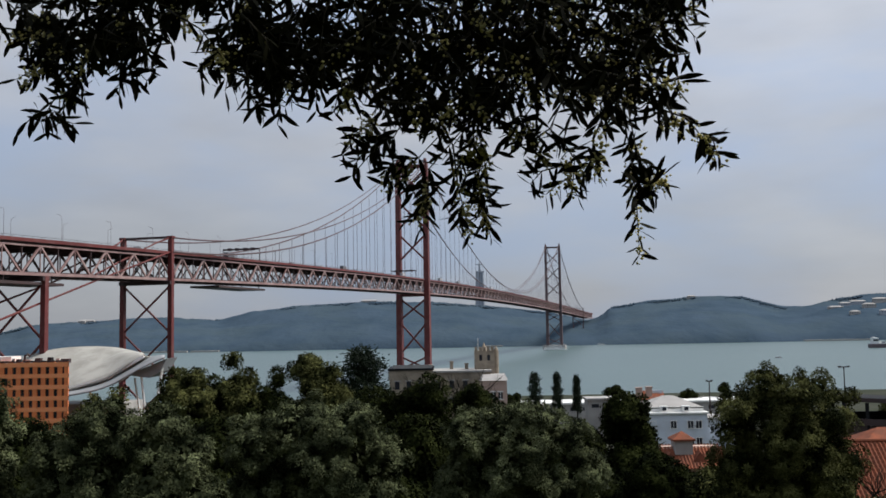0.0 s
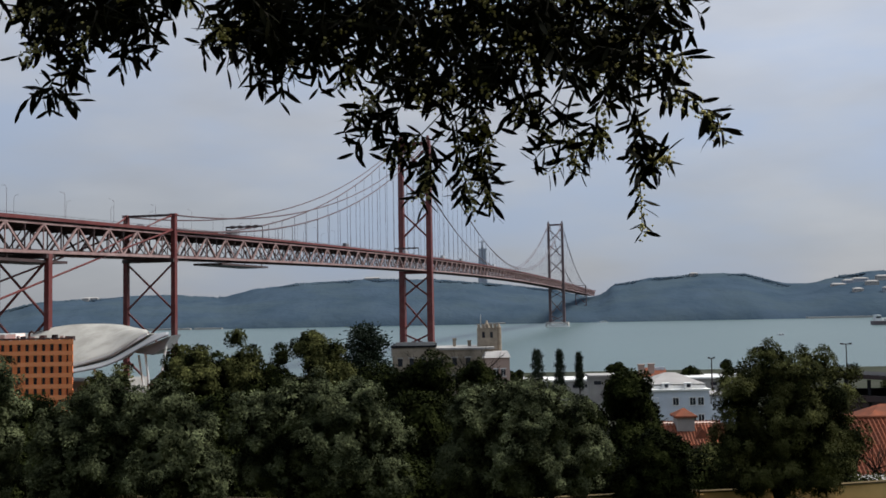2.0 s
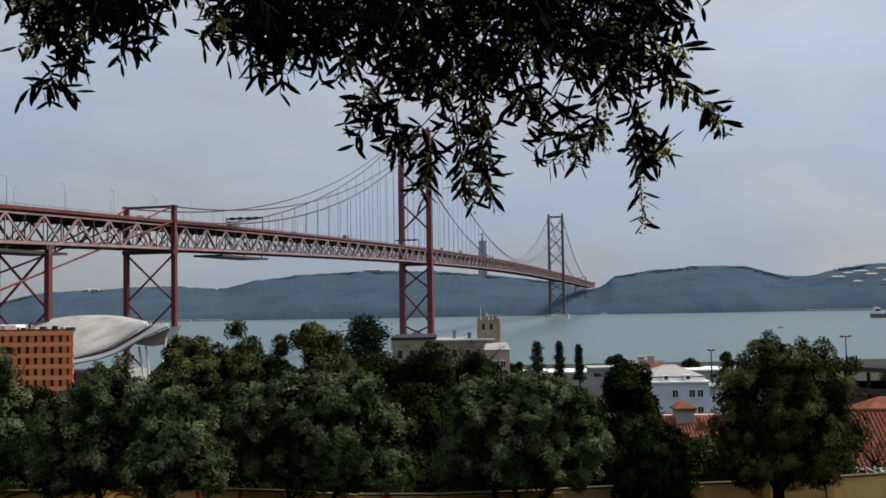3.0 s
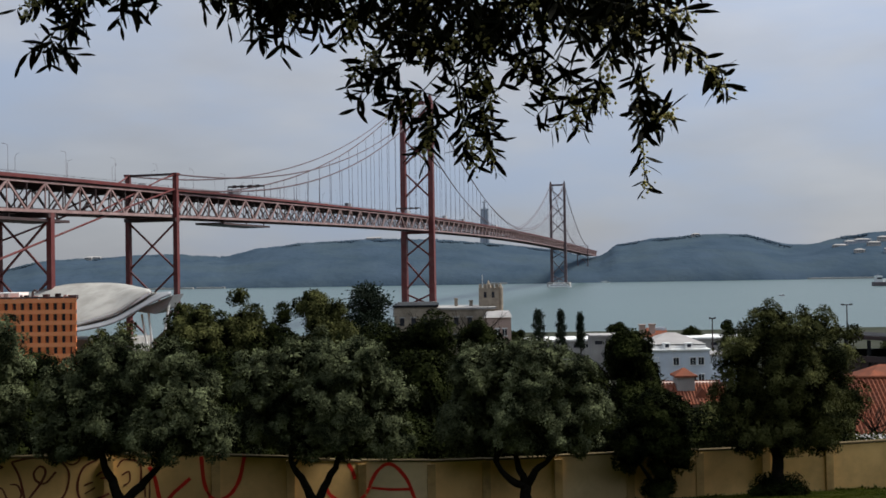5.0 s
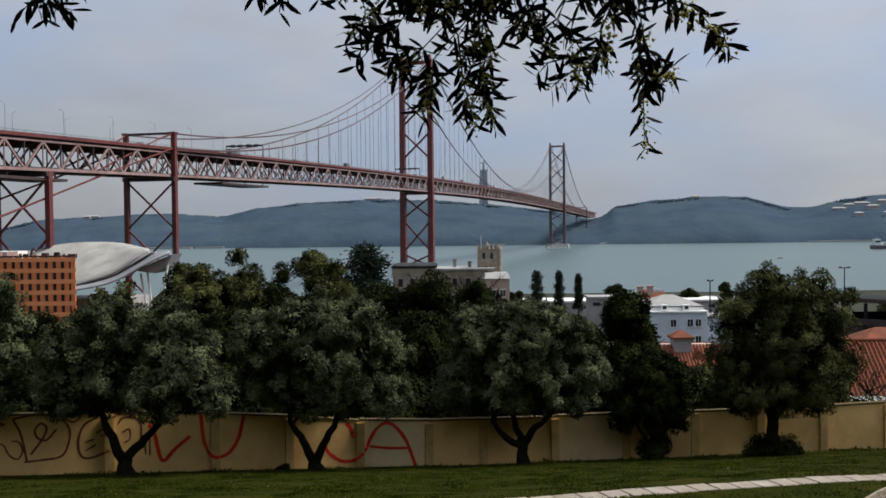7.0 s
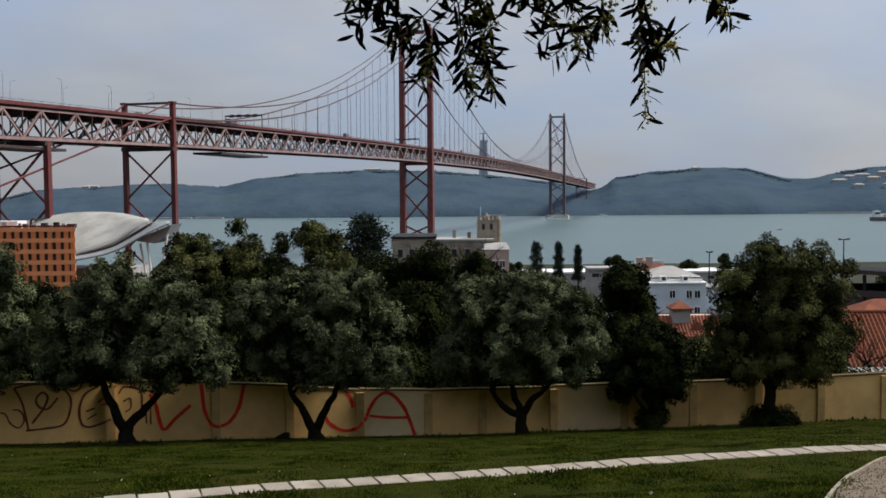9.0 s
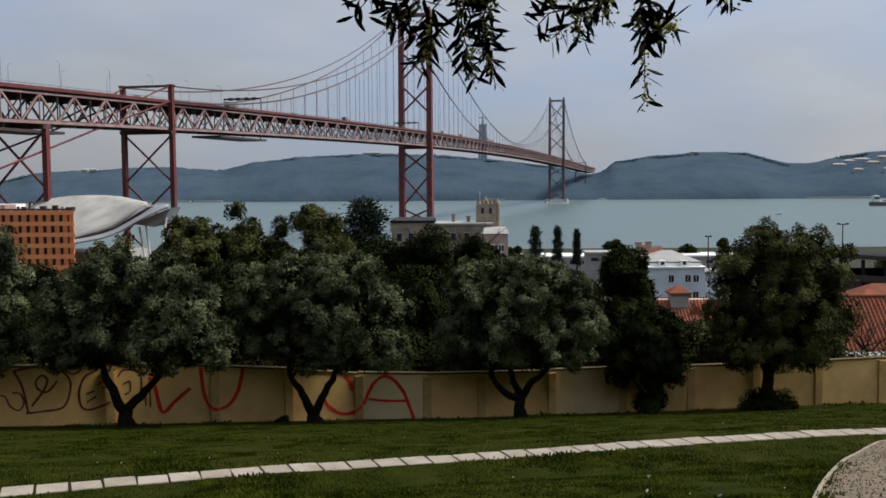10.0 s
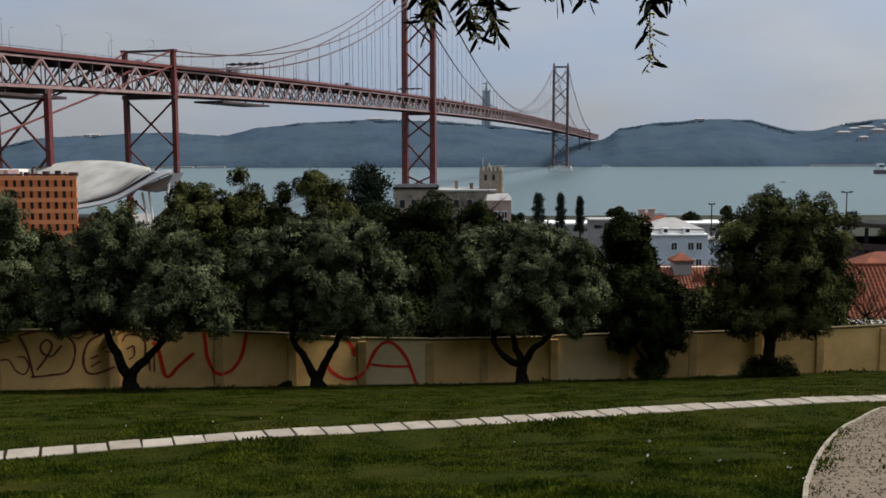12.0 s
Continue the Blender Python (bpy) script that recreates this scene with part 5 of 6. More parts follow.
def build_mansion():
    base = (0.5, 255.0, ground_z(0, 255) - 0.3)
    g = base[2]
    m = thing("old_mansion", *base, "weathered ochre stone mansion with a crenellated tower", "building")

    def piece(name, sh, mat, parent=m, label=""):
        return part(name, at_base(sh, base), mat, parent, label)

    piece("main_block", Shape().box(-1.5, 256, g, 26, 14, -12.0 - g), OLD_STONE)
    piece("cornice", Shape().box(-1.5, 256, -12.0, 26.8, 14.8, 0.5), CONCRETE)
    piece("left_wing", Shape().box(-9.0, 255, g, 11, 15, -11.2 - g), OLD_STONE)
    piece("wing_roof", Shape().box(-9.0, 255, -11.2, 11.8, 15.6, 0.5), DARK_ROOF)
    piece("terrace_rail", Shape().box(-8.6, 248, -10.7, 10, 0.3, 0.9), CONCRETE)
    tw = piece("tower", Shape().box(10.35, 256, g, 5.2, 5.2, -6.6 - g), OLD_STONE, label="square stone tower with battlements")
    for i in range(5):
        piece("merlon", Shape().box(8.2 + i * 1.07, 253.55, -6.6, 0.62, 0.5, 0.9), OLD_STONE, tw)
        piece("merlon", Shape().box(8.2 + i * 1.07, 258.4, -6.6, 0.62, 0.5, 0.9), OLD_STONE, tw)
    for i in range(2):
        piece("opening", Shape().box(9.3 + i * 2.1, 253.38, -9.2, 0.7, 0.1, 1.5), DARK_GLASS, tw)
    piece("belfry_cap", Shape().tube([(10.3, 256, -6.6), (10.3, 256, -5.7), (10.3, 256, -4.6)], [0.9, 0.5, 0.1], 8), OLD_STONE, tw)
    piece("turret", Shape().tube([(13.4, 254.5, g + 15), (13.4, 254.5, -6.6), (13.4, 254.5, -5.4)], [0.7, 0.7, 0.05], 10), OLD_STONE, tw)
    for x, z in ((1.6, -9.6), (-4.0, -10.4), (5.6, -10.2)):
        piece("chimney", Shape().box(x, 257, -12.0, 0.9, 0.9, z + 12.0).box(x, 257, z, 1.2, 1.2, 0.25), OLD_STONE)
    piece("mast", Shape().bar((8.7, 256, -5.6), (8.7, 256, -3.2), 0.16), WHITE_TRIM)
    rb = piece("right_block", Shape().box(12.2, 248.6, g, 6.6, 8.0, -14.0 - g), PINK_WALL, label="pinkish rendered annex")
    piece("annex_roof", Shape().prism([(8.6, 244.2, -14.0), (15.8, 244.2, -14.0), (15.2, 246.5, -12.6), (9.4, 246.5, -12.6)], (0, 6.0, 0)), GREY_ROOF, rb)
    for x in (10.2, 12.0, 13.8):
        for z in (-18.6, -22.6):
            piece("window", Shape().box(x, 244.58, z, 1.1, 0.1, 1.7), DARK_GLASS, rb)
            piece("window_trim", Shape().box(x, 244.54, z + 1.7, 1.5, 0.16, 0.25).box(x, 244.53, z - 0.2, 1.5, 0.18, 0.2).box(x, 244.5, z, 0.1, 0.1, 1.7), WHITE_TRIM, rb)
    for x in (-12.5, -9.5, -6.5, -2.0, 1.5, 5.0):
        for z in (-16, -20.5):
            piece("window", Shape().box(x, 247.46, z, 1.2, 0.1, 2.0), DARK_GLASS)
            piece("window_surround", Shape().box(x, 247.43, z + 2.0, 1.7, 0.15, 0.3), CONCRETE)


build_mansion()


def build_white_house():
    g = ground_z(47, 205) - 0.3
    base = (47.5, 205.0, g)
    h = thing("white_house", *base, "white town house with pale grey hipped roof", "house")

    def piece(name, sh, mat, parent=h, label=""):
        return part(name, at_base(sh, base), mat, parent, label)

    piece("wall", Shape().box(47.4, 206, g, 13.0, 12.0, -19.0 - g), WHITE_WALL)
    piece("cornice", Shape().box(47.4, 206, -19.0, 13.6, 12.6, 0.35), WHITE_TRIM)
    piece("attic", Shape().box(47.4, 206.6, -18.65, 12.2, 10.6, 1.0), WHITE_TRIM)
    piece("roof", hip_roof(41.3, 53.4, 201.5, 211.5, -17.7, 2.1, 0.2), GREY_ROOF)
    for x in (45.2, 49.8):
        d = piece("dormer", Shape().box(x, 201.3, -18.6, 1.5, 1.4, 1.2), WHITE_TRIM)
        piece("dormer_window", Shape().box(x, 200.58, -18.3, 0.8, 0.06, 0.7), DARK_GLASS, d)
    for i, x in enumerate((42.6, 46.9, 50.4, 52.1)):
        for z in (-21.9, -25.4, -28.9):
            win = piece("window", Shape().box(x, 199.96, z + 1.5, 1.5, 0.14, 0.14).box(x, 199.94, z - 0.12, 1.6, 0.2, 0.12).box(x - 0.62, 199.96, z, 0.1, 0.12, 1.5).box(x + 0.62, 199.96, z, 0.1, 0.12, 1.5).box(x, 199.97, z, 0.07, 0.1, 1.5), WHITE_TRIM)
            piece("pane", Shape().box(x, 199.985, z, 1.15, 0.06, 1.5), WHITE_WALL if i == 0 else DARK_GLASS, win)
    piece("side_wing", Shape().box(57.2, 207, g, 6.6, 9, -20.5 - g), WHITE_WALL)
    piece("wing_roof", Shape().box(57.2, 207, -20.5, 7.0, 9.4, 0.4), GREY_ROOF)


build_white_house()


def build_red_house():
    g = ground_z(32, 133) - 0.3
    base = (32.0, 134.0, g)
    h = thing("tiled_house", *base, "low house with red tiled roof and small lantern", "house")

    def piece(name, sh, mat, parent=h, label=""):
        return part(name, at_base(sh, base), mat, parent, label)

    piece("wall", Shape().box(33.0, 134.5, g, 9.4, 8.6, -19.4 - g), PINK_WALL)
    piece("roof_slope", tile_slope((28.0, 129.6, -19.5), (38.0, 129.6, -19.5), (0.0, 3.6, 2.4), 9, 0.45), TILE, label="red tiled roof slope")
    piece("roof_slope", tile_slope((38.0, 139.4, -19.5), (28.0, 139.4, -19.5), (0.0, -3.6, 2.4), 9, 0.45), TILE)
    piece("roof_fill", Shape().box(33.0, 134.5, -19.4, 9.2, 3.0, 2.2), PINK_WALL)
    lan = piece("lantern", Shape().box(32.2, 133.0, -18.0, 2.4, 2.4, 2.1), CONCRETE, label="small square roof lantern with tiled cap")
    piece("lantern_roof", hip_roof(31.0, 33.4, 131.8, 134.2, -15.9, 1.0, 0.35), TILE, lan)
    piece("dormer", Shape().prism([(29.0, 130.6, -18.9), (31.2, 130.6, -18.9), (30.1, 130.6, -17.5)], (0, 2.5, 0)), TILE)
    piece("dormer", Shape().prism([(33.0, 130.6, -18.9), (35.2, 130.6, -18.9), (34.1, 130.6, -17.5)], (0, 2.5, 0)), TILE)


build_red_house()


def build_right_houses():
    g = ground_z(44, 95) - 0.3
    base = (46.0, 95.0, g)
    h = thing("tiled_house", *base, "large house under a worn red tiled roof", "house")

    def piece(name, sh, mat, parent=h, label=""):
        return part(name, at_base(sh, base), mat, parent, label)

    piece("wall", Shape().box(47.5, 95.5, g, 21, 11, -17.2 - g), PINK_WALL)
    piece("roof_slope", tile_slope((36.4, 89.5, -17.4), (58.5, 89.5, -17.4), (0.0, 6.0, 5.4), 16, 0.42), TILE, label="worn red tiled roof slope")
    piece("roof_slope", tile_slope((58.5, 101.5, -17.4), (36.4, 101.5, -17.4), (0.0, -6.0, 5.4), 16, 0.42), TILE)
    piece("gable", Shape().prism([(36.9, 90, -17.4), (36.9, 101, -17.4), (36.9, 95.5, -12.2)], (20.8, 0, 0)), PINK_WALL)
    piece("ridge", Shape().tube([(36.3, 95.5, -11.95), (58.6, 95.5, -11.95)], 0.2, 8), TILE)
    g2 = ground_z(52, 118) - 0.3
    base2 = (54.0, 118.0, g2)
    h2 = thing("tiled_house", *base2, "pale house with red hipped roof", "house")
    part("wall", at_base(Shape().box(56, 118, g2, 16, 9, -15.8 - g2), base2), WHITE_WALL, h2)
    part("roof", at_base(hip_roof(48, 64, 113.5, 122.5, -15.8, 2.6, 0.5), base2), TILE, h2)
    for x in (50, 53, 56, 59):
        win = part("window", at_base(Shape().box(x, 113.46, -17.9, 1.3, 0.1, 1.5), base2), WHITE_TRIM, h2)
        part("pane", at_base(Shape().box(x, 113.4, -17.8, 1.0, 0.06, 1.3), base2), DARK_GLASS, win)
    # low corrugated shed right behind the garden wall
    g3 = ground_z(24, 52) - 0.3
    shed = thing("shed", 25.0, 52.0, g3, "low shed with pale grey corrugated roof", "shed")
    part("wall", Shape().box(0.5, 0, 0, 9, 4.2, -10.8 - g3), CONCRETE, shed)
    part("roof", Shape().prism([(-4.4, -2.4, -10.85 - g3), (-4.4, 2.4, -10.15 - g3), (-4.4, 2.4, -10.05 - g3), (-4.4, -2.4, -10.7 - g3)], (10, 0, 0)), CONCRETE, shed)
    for i in range(20):
        part("roof_rib", Shape().bar((-4.2 + i * 0.5, -2.42, -10.68 - g3), (-4.2 + i * 0.5, 2.4, -10.02 - g3), 0.08), CONCRETE, shed)


build_right_houses()


def build_dark_shed():
    g = ground_z(130, 255) - 0.3
    base = (130.0, 255.0, g)
    d = thing("dark_warehouse", *base, "long dark open-sided warehouse with sloping roof", "warehouse")
    part("roof", at_base(Shape().prism([(101, 250, -21.0), (165, 250, -25.2), (165, 250, -24.2), (101, 250, -20.0)], (0, 18, 0)), base), DARK_ROOF, d)
    part("fascia", at_base(Shape().bar((101, 249.8, -20.6), (165, 249.8, -24.8), 0.5, 1.0), base), DARK_STEEL, d)
    part("back_wall", at_base(Shape().box(133, 267, g, 62, 0.6, -25.5 - g), base), DARK_ROOF, d)
    for i in range(11):
        x = 103 + i * 6
        part("column", at_base(Shape().box(x, 250.5, g, 0.7, 0.7, -21.3 - (x - 101) * 0.0656 - g), base), DARK_ROOF, d)
    part("lower_beam", at_base(Shape().bar((101, 249.9, -26.2), (165, 249.9, -30.0), 0.6, 1.6), base), DARK_STEEL, d)
    part("low_wall", at_base(Shape().prism([(101, 250.2, g), (165, 250.2, g), (165, 250.2, -31), (101, 250.2, -27.2)], (0, 0.6, 0)), base), DARK_STEEL, d)


build_dark_shed()


def build_low_buildings():
    for x, y, w, d, top, mat, roof, label in ((44, 392, 62, 16, -31.9, CONCRETE, WHITE_TRIM, "long low dockside building with white roof edge"),
                                              (112, 396, 56, 16, -32.2, CONCRETE, WHITE_TRIM, "long low pale dockside building"),
                                              (55, 345, 10, 9, -27.0, CONCRETE, GREY_ROOF, "grey concrete dock building"),
                                              (-20, 420, 40, 14, -33.0, CONCRETE, GREY_ROOF, "long low grey dockside building"),
                                              (12, 385, 26, 12, -32.4, CONCRETE, WHITE_TRIM, "low dockside building with white roof edge")):
        g = ground_z(x, y) - 0.3
        b = thing("dock_building", x, y, g, label, "building", "dockside buildings")
        part("wall", Shape().box(0, 0, 0, w, d, top - g), mat, b)
        part("roof", Shape().box(0, 0, top - g, w + 1.2, d + 1.2, 0.7), roof, b)
        for i in range(int(w / 5)):
            part("window", Shape().box(-w / 2 + 2.5 + i * 5, -d / 2 - 0.02, top - g - 2.6, 2.6, 0.1, 1.3), DARK_GLASS, b)
    g = ground_z(70, 330) - 0.3
    b = thing("pink_house", 69.5, 332, g, "pinkish house with broad chimneys and red lean-to roof", "house")
    part("wall", Shape().box(0, 0, 0, 9.6, 8, -26.2 - g), PINK_WALL, b)
    part("roof", Shape().prism([(-5, -4.4, -26.2 - g), (5, -4.4, -26.2 - g), (5, 0, -23.6 - g), (-1, 0, -23.6 - g)], (0, 4.2, 0)), TILE, b)
    for x, t in ((-3.6, -22.4), (-0.2, -22.2)):
        part("chimney", Shape().box(x, -2, -27 - g, 2.0, 1.4, t + 27).box(x, -2, t - g, 2.4, 1.8, 0.35), PINK_WALL, b)
    part("gable_wall", Shape().prism([(0.6, -1, -26.3 - g), (5.0, -1, -26.3 - g), (4.6, -1, -23.2 - g), (1.4, -1, -23.2 - g)], (0, 0.8, 0)), WHITE_WALL, b)


build_low_buildings()


def build_lamps():
    for x, y, top, arm in ((123.9, 300, -14.9, 1.7), (76.4, 280, -17.3, 0.9)):
        g = ground_z(x, y) - 0.2
        m = thing("street_lamp", x, y, g, "tall dark lighting mast with crossed head", "lamp", "lighting masts")
        part("pole", Shape().tube([(0, 0, 0), (0, 0, (top - g) * 0.5), (0, 0, top - g)], [0.28, 0.22, 0.16], 8), DARK_STEEL, m)
        part("cross_arm", Shape().bar((-arm, 0, top - g), (arm, 0, top - g), 0.3), DARK_STEEL, m)
        for k in (-1, 1):
            part("lamp_head", Shape().box(k * arm * 0.8, 0, top - g + 0.05, arm * 0.5, 0.6, 0.3), DARK_STEEL, m)


build_lamps()

# ---- river traffic and far shore ----


def hull(L, w, h):
    pts, n = [], 9
    for z, k in ((0, 0.86), (h, 1.0)):
        for i in range(n):
            t = i / (n - 1)
            half = w / 2 * k * (1 - max(0, (t - 0.65) / 0.35) ** 2)
            pts.append((-L / 2 + L * t * (0.97 if z == 0 else 1), -half, z))
        for i in range(n - 1, -1, -1):
            t = i / (n - 1)
            half = w / 2 * k * (1 - max(0, (t - 0.65) / 0.35) ** 2)
            pts.append((-L / 2 + L * t * (0.97 if z == 0 else 1), half + 0.01, z))
    m = 2 * n
    return Shape().add(pts, [tuple(range(m))[::-1], tuple(range(m, 2 * m))] + [(i, (i + 1) % m, (i + 1) % m + m, i + m) for i in range(m)])


def build_boat(name, x, y, L, w, label, hull_mat, deck_h, turn=0.0, houses=()):
    b = thing(name, x, y, WATER_Z - 0.3, label, "boat")
    b.rotation_euler[2] = radians(turn)
    part("hull", hull(L, w, deck_h), hull_mat, b)
    for hx, hz, hl, hh in houses:
        cab = part("deckhouse", Shape().box(hx, 0, deck_h + hz, hl, w * 0.75, hh), BOAT_WHITE, b)
        part("window_band", Shape().box(hx, -w * 0.375 - 0.02, deck_h + hz + hh * 0.45, hl * 0.9, 0.1, hh * 0.3), DARK_GLASS, cab)
    part("mast", Shape().bar((houses[0][0], 0, deck_h), (houses[0][0], 0, deck_h + 9 * L / 45), 0.3), BOAT_WHITE, b)


build_boat("ferry", 196.5, 1715, 44, 10, "white river ferry crossing below the far tower", BOAT_WHITE, 3.0, 4, ((-2, 0, 34, 2.8), (0, 2.8, 22, 2.2)))
build_boat("motor_boat", 412, 1190, 9, 3, "small motor boat on the river", BOAT_HULL, 1.0, 20, ((0, 0, 3.5, 1.2),))
build_boat("cargo_ship", 705, 1530, 60, 13, "moored cargo ship with white deckhouse", BOAT_HULL, 6.5, 0, ((-22, 0, 9, 10), (-10, 0, 6, 4)))
build_boat("small_ferry", 330, 2035, 20, 6, "small pale boat close to the far bank", BOAT_WHITE, 1.8, 0, ((0, 0, 12, 2.0),))


def build_monument():
    x, y = 106.5, 2850.0
    base = 60.0
    p = thing("monument_pedestal", x, y, base, "tall pale concrete pedestal of four joined pillars", "monument")
    for i in (-1, 1):
        for j in (-1, 1):
            part("pillar", Shape().tube([(i * 10, j * 8, -12), (i * 9, j * 7.5, 60), (i * 7.5, j * 7, 97)], [4.6, 4.2, 3.8], 8), STONE_GREY, p)
    part("core", Shape().box(0, 0, -12, 17, 14, 108), STONE_GREY, p)
    part("platform", Shape().box(0, 0, 96, 24, 20, 5), STONE_GREY, p)
    st = Shape().tube([(0, 0, 0), (0, 0, 9), (0, 0, 20), (0, 0, 23.5)], [4.2, 3.3, 2.8, 1.2], 10).tube([(0, 0, 23), (0, 0, 25.2), (0, 0, 28)], [1.1, 1.7, 0.6], 10)
    st.tube([(-13.5, 0, 20.2), (-6, 0, 20.5), (0, 0, 20.8), (6, 0, 20.5), (13.5, 0, 20.2)], [0.8, 1.5, 2.2, 1.5, 0.8], 8)
    s = tagged(new("statue", st.mesh("statue", STONE_GREY, True)), "pale robed figure with outstretched arms on a tall pedestal", "statue")
    s.location = (x, y, base + 101)


build_monument()


def build_far_buildings():
    rng = random.Random(12)

    def far(a, f, w, h, mat, lift=0.0):
        y = 2065 + f * 535
        z = WATER_Z + (ridge(a) * 2600 + 46.6) * f ** 0.55 - 8 + lift
        b = thing("far_building", a * y, y - 14, z, "small pale building on the far hillside", "building", "far shore buildings")
        part("wall", Shape().box(0, 0, -6, w, 12, h + 12), mat, b)
        part("roof", hip_roof(-w / 2, w / 2, -6, 6, h + 6, 3, 0.6), GREY_ROOF, b)
        for i in range(max(2, int(w / 6))):
            part("window", Shape().box(-w / 2 + 3 + i * 6, -6.06, h + 1.5, 2.0, 0.1, 2.2), DARK_GLASS, b)

    for a, f, w, h in ((0.405, 0.55, 34, 6), (0.415, 0.6, 26, 9), (0.428, 0.62, 40, 8), (0.44, 0.5, 30, 6), (0.452, 0.65, 36, 8), (0.425, 0.35, 22, 5), (-0.078, 0.99, 44, 3), (-0.37, 0.99, 36, 4), (-0.376, 0.97, 18, 5), (0.256, 0.985, 22, 4), (0.46, 0.3, 40, 8)):
        # white walls are dulled to grey, so their colour holds the distance haze
        far(a, f, w, h, CONCRETE if a < 0.2 or rng.random() < 0.6 else STONE_GREY)
    for a, w in ((-0.3, 130), (-0.25, 60), (0.41, 150), (0.05, 40)):
        b = thing("far_quay", a * 2060, 2060, WATER_Z - 0.5, "low pale quay along the far bank", "quay", "far quays")
        part("quay_wall", Shape().box(0, 0, 0, w, 10, 4), CONCRETE, b)


build_far_buildings()


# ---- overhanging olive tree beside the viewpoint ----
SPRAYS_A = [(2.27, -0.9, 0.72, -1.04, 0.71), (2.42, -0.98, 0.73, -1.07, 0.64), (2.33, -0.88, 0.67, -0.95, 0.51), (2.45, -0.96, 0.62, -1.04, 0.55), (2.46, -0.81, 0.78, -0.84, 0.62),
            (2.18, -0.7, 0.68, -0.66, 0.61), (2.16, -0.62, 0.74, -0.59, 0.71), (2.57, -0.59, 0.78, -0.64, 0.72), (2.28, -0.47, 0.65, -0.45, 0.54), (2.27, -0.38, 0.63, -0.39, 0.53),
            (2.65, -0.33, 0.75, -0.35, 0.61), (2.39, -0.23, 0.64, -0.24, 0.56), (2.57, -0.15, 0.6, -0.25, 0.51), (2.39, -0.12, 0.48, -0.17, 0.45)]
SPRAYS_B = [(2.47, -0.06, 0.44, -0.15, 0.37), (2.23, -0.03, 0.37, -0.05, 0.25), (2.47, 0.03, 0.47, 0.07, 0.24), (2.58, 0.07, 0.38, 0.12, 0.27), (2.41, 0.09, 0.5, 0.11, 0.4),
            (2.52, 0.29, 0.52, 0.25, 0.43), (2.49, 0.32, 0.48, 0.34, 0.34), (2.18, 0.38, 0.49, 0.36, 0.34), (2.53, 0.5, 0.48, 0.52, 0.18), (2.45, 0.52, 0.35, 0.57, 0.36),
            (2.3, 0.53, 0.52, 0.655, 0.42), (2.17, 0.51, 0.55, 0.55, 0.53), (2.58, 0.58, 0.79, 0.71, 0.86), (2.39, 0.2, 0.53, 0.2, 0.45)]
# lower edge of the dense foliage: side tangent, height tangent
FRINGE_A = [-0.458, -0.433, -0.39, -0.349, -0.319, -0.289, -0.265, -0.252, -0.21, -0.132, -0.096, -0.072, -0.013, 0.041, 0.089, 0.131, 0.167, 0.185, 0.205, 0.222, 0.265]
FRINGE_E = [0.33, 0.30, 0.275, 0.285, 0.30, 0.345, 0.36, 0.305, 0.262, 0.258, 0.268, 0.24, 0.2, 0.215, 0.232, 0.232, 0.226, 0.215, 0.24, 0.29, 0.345]


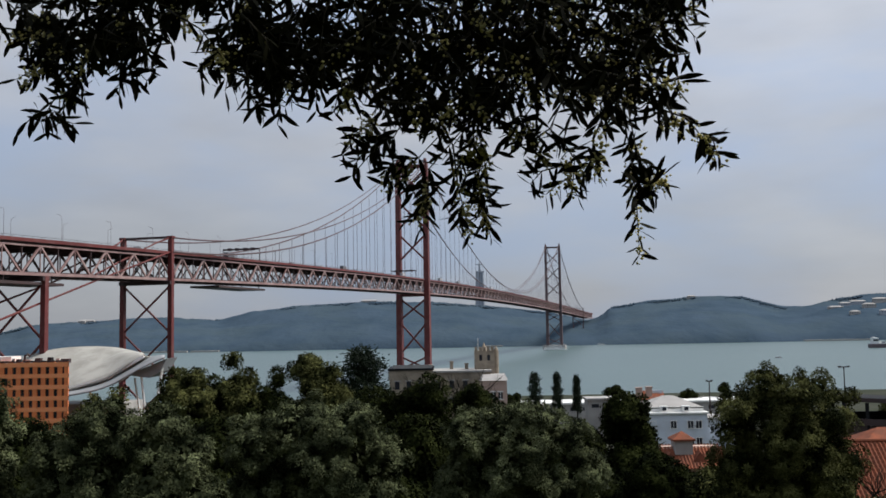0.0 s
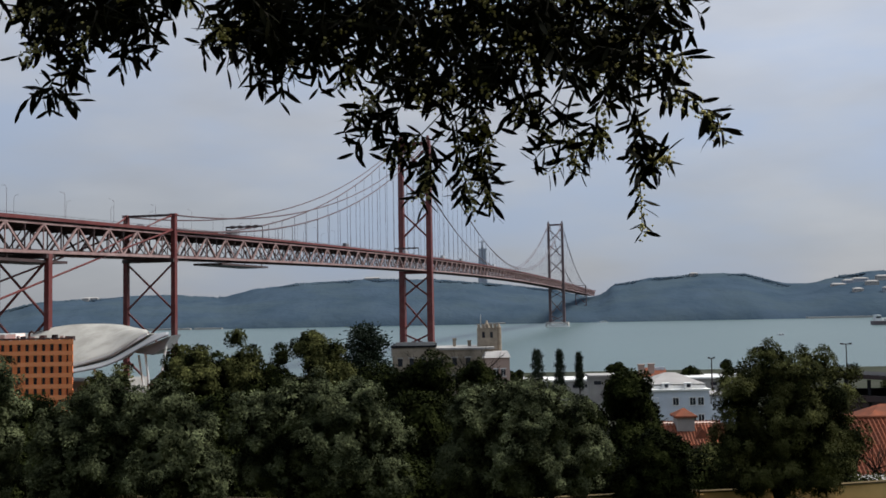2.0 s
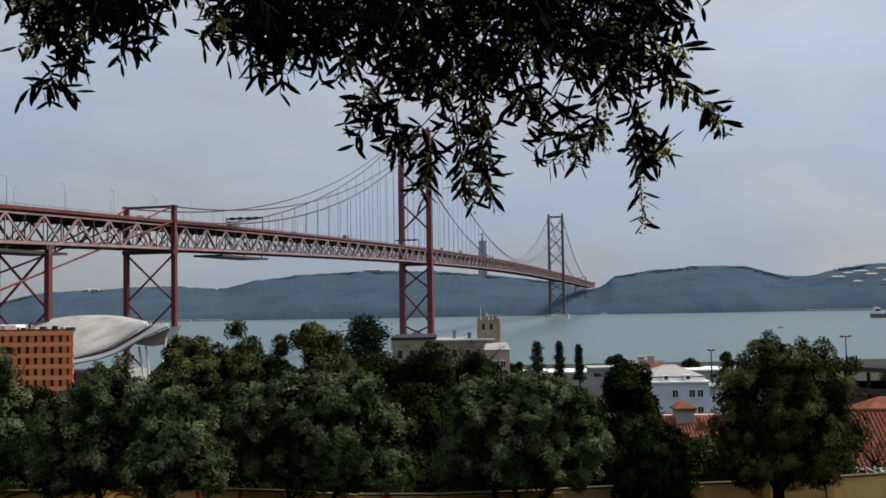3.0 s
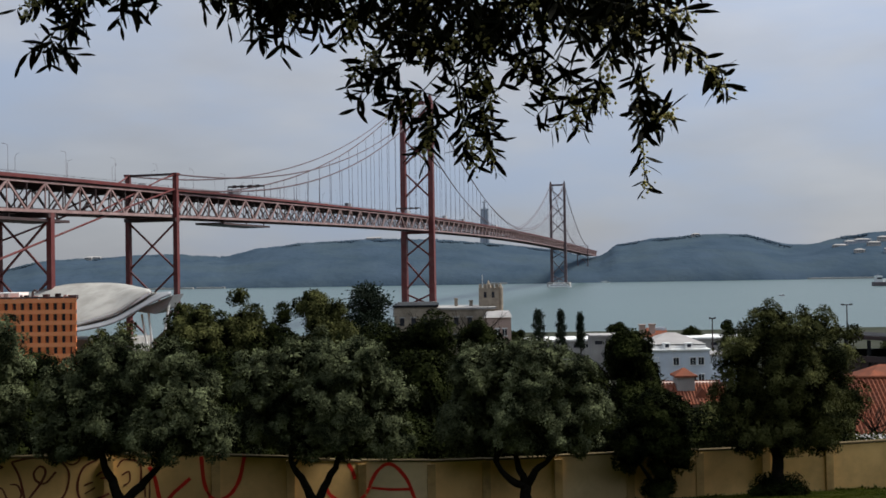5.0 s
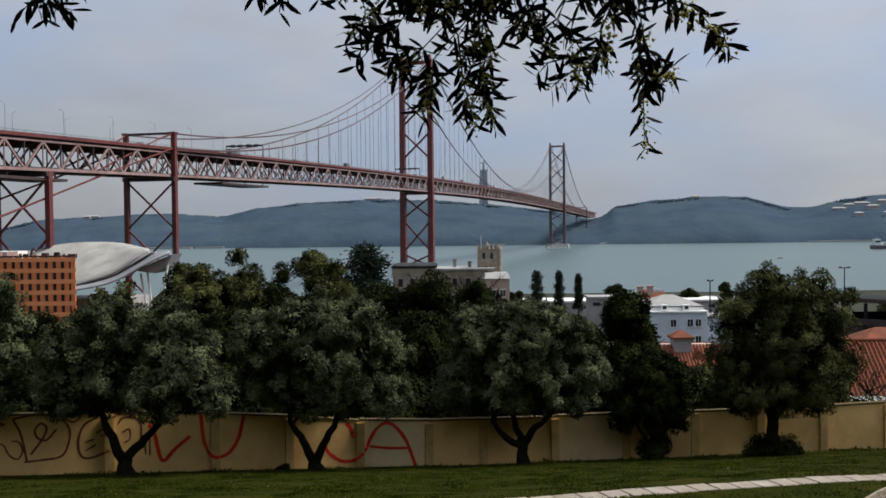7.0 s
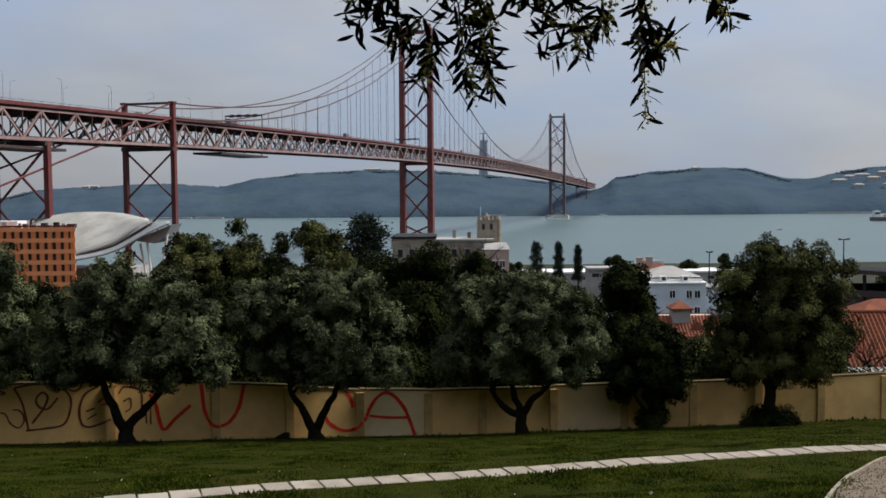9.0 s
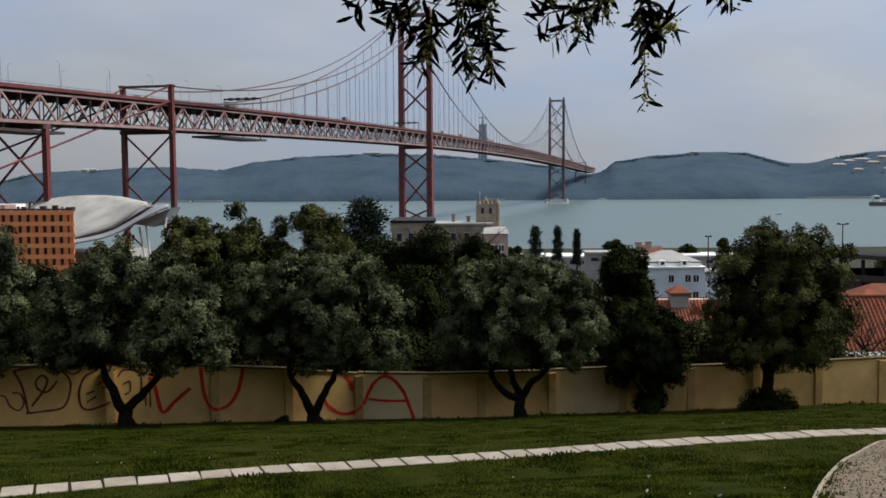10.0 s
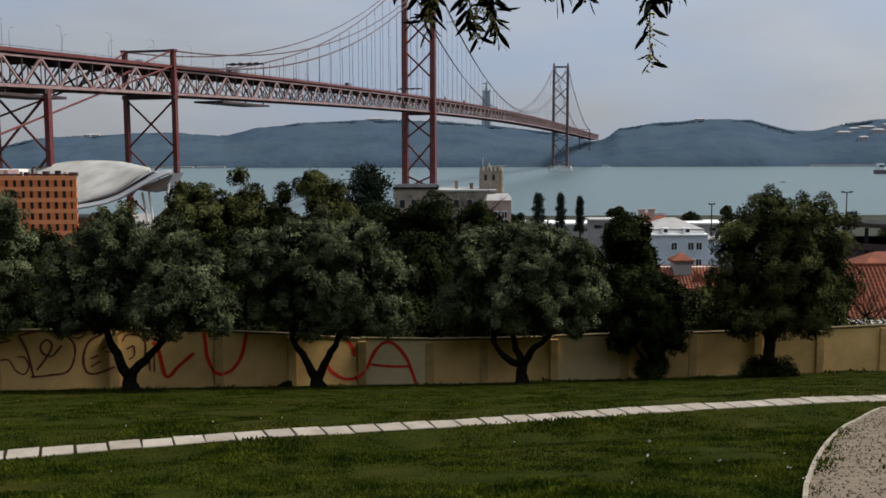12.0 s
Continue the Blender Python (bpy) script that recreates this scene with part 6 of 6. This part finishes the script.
def build_near_olive():
    rng = random.Random(17)
    g = ground_z(-2.3, -0.8)
    base = (-2.3, -0.8, g)
    tree = thing("olive_tree", *base, "olive tree beside the viewpoint with flowering overhanging branches", "tree")

    def piece(name, sh, mat, parent=tree, label="", smooth=True):
        return part(name, at_base(sh, base), mat, parent, label, smooth)

    piece("trunk", Shape().tube([(-2.3, -0.8, g - 0.2), (-2.25, -0.75, g + 0.5), (-2.1, -0.6, 0.2), (-1.9, -0.3, 1.2)], [0.24, 0.18, 0.15, 0.12], 12), BARK)
    spine = [Vector(p) for p in ((-1.9, -0.3, 1.15), (-1.6, 0.8, 1.6), (-1.1, 1.7, 1.6), (-0.4, 2.3, 1.45), (0.15, 2.5, 1.3), (0.46, 2.5, 1.15))]
    limb = piece("limb", Shape().tube(smooth_line(spine, 0.12), [0.09 - 0.075 * i / (len(smooth_line(spine, 0.12)) - 1) for i in range(len(smooth_line(spine, 0.12)))], 10), BARK)
    nodes = smooth_line(spine, 0.1)
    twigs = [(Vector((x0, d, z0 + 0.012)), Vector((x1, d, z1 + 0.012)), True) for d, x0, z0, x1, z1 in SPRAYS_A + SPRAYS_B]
    for p, q, free in list(twigs):
        for k in range(3):
            c = p.lerp(q, rng.uniform(0.0, 0.9))
            twigs.append((c, c + Vector((rng.gauss(0, 0.05), rng.gauss(0, 0.03), rng.gauss(-0.035, 0.025))), None))
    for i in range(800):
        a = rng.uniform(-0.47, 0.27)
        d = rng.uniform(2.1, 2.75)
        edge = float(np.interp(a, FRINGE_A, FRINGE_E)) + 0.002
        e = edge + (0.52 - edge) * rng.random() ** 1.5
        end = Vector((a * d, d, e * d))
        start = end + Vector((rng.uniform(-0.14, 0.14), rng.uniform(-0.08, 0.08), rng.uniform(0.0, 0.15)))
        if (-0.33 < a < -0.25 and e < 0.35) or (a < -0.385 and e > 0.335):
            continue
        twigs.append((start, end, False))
    wood = Shape()
    where, way, size, fl, fs = [], [], [], [], []
    for p, q, free in twigs:
        bend = Vector((rng.uniform(-0.02, 0.02), rng.uniform(-0.03, 0.03), rng.uniform(0.0, 0.025)))
        line = [p, p.lerp(q, 0.5) + bend, q]
        wood.tube(line, [0.0026, 0.002, 0.0011], 5)
        if free or (free is False and rng.random() < 0.1):
            near = min(nodes, key=lambda n: (n - p).length)
            rise = near - p
            mid1 = p + rise * 0.3 + Vector((rise.x * 0.15, 0.02, -0.02))
            mid2 = p + rise * 0.65 + Vector((rise.x * 0.1, 0.0, 0.03))
            wood.tube([p, mid1, mid2, near], [0.0016, 0.002, 0.003, 0.005], 5)
            if free:
                twigs_more = p.lerp(mid1, 0.8)
                for k in range(9):
                    where.append(p.lerp(twigs_more, k / 9))
                    way.append(Vector((rng.gauss(0, 0.7), rng.gauss(0, 0.4), rng.gauss(-0.4, 0.4))))
                    size.append(rng.uniform(0.045, 0.07))
        length = (q - p).length
        n = max(3, int(length / 0.017))
        d = (q - p).normalized()
        for k in range(n + 1):
            t = k / n
            c = p.lerp(q, t) + bend * 4 * t * (1 - t)
            ang = rng.uniform(0, math.pi) if k % 2 else 0.4
            side = d.cross(Vector((math.sin(ang), math.cos(ang), 0.2))).normalized()
            for s in (1, -1):
                if rng.random() < 0.12:
                    continue
                v = d * rng.uniform(0.1, 1.0) + side * s * rng.uniform(0.5, 1.2) + Vector((rng.gauss(0, 0.3), rng.gauss(0, 0.3), rng.gauss(-0.2, 0.3)))
                where.append(c)
                way.append(v)
                size.append(rng.uniform(0.043, 0.072) * (1.0 if t < 0.85 else 0.8))
        if rng.random() < (0.85 if free else 0.35) * (1.0 if p.x > -0.1 else 0.5):
            for k in range(rng.randint(45, 90) if free else rng.randint(15, 40)):
                t = rng.uniform(0.3, 1.06)
                c = p.lerp(q, t) + Vector((rng.gauss(0, 0.009), rng.gauss(-0.006, 0.009), rng.gauss(0, 0.011)))
                fl.append(c)
                fs.append(rng.uniform(0.0028, 0.0052))
    tagged(piece("twig_wood", wood, TWIG, limb), kind="stuff")
    shift = np.array(base)
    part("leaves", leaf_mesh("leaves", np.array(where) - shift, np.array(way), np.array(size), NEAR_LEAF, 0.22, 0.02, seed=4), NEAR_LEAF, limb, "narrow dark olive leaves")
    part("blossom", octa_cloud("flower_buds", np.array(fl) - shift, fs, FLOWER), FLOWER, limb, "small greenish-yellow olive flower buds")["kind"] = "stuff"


build_near_olive()
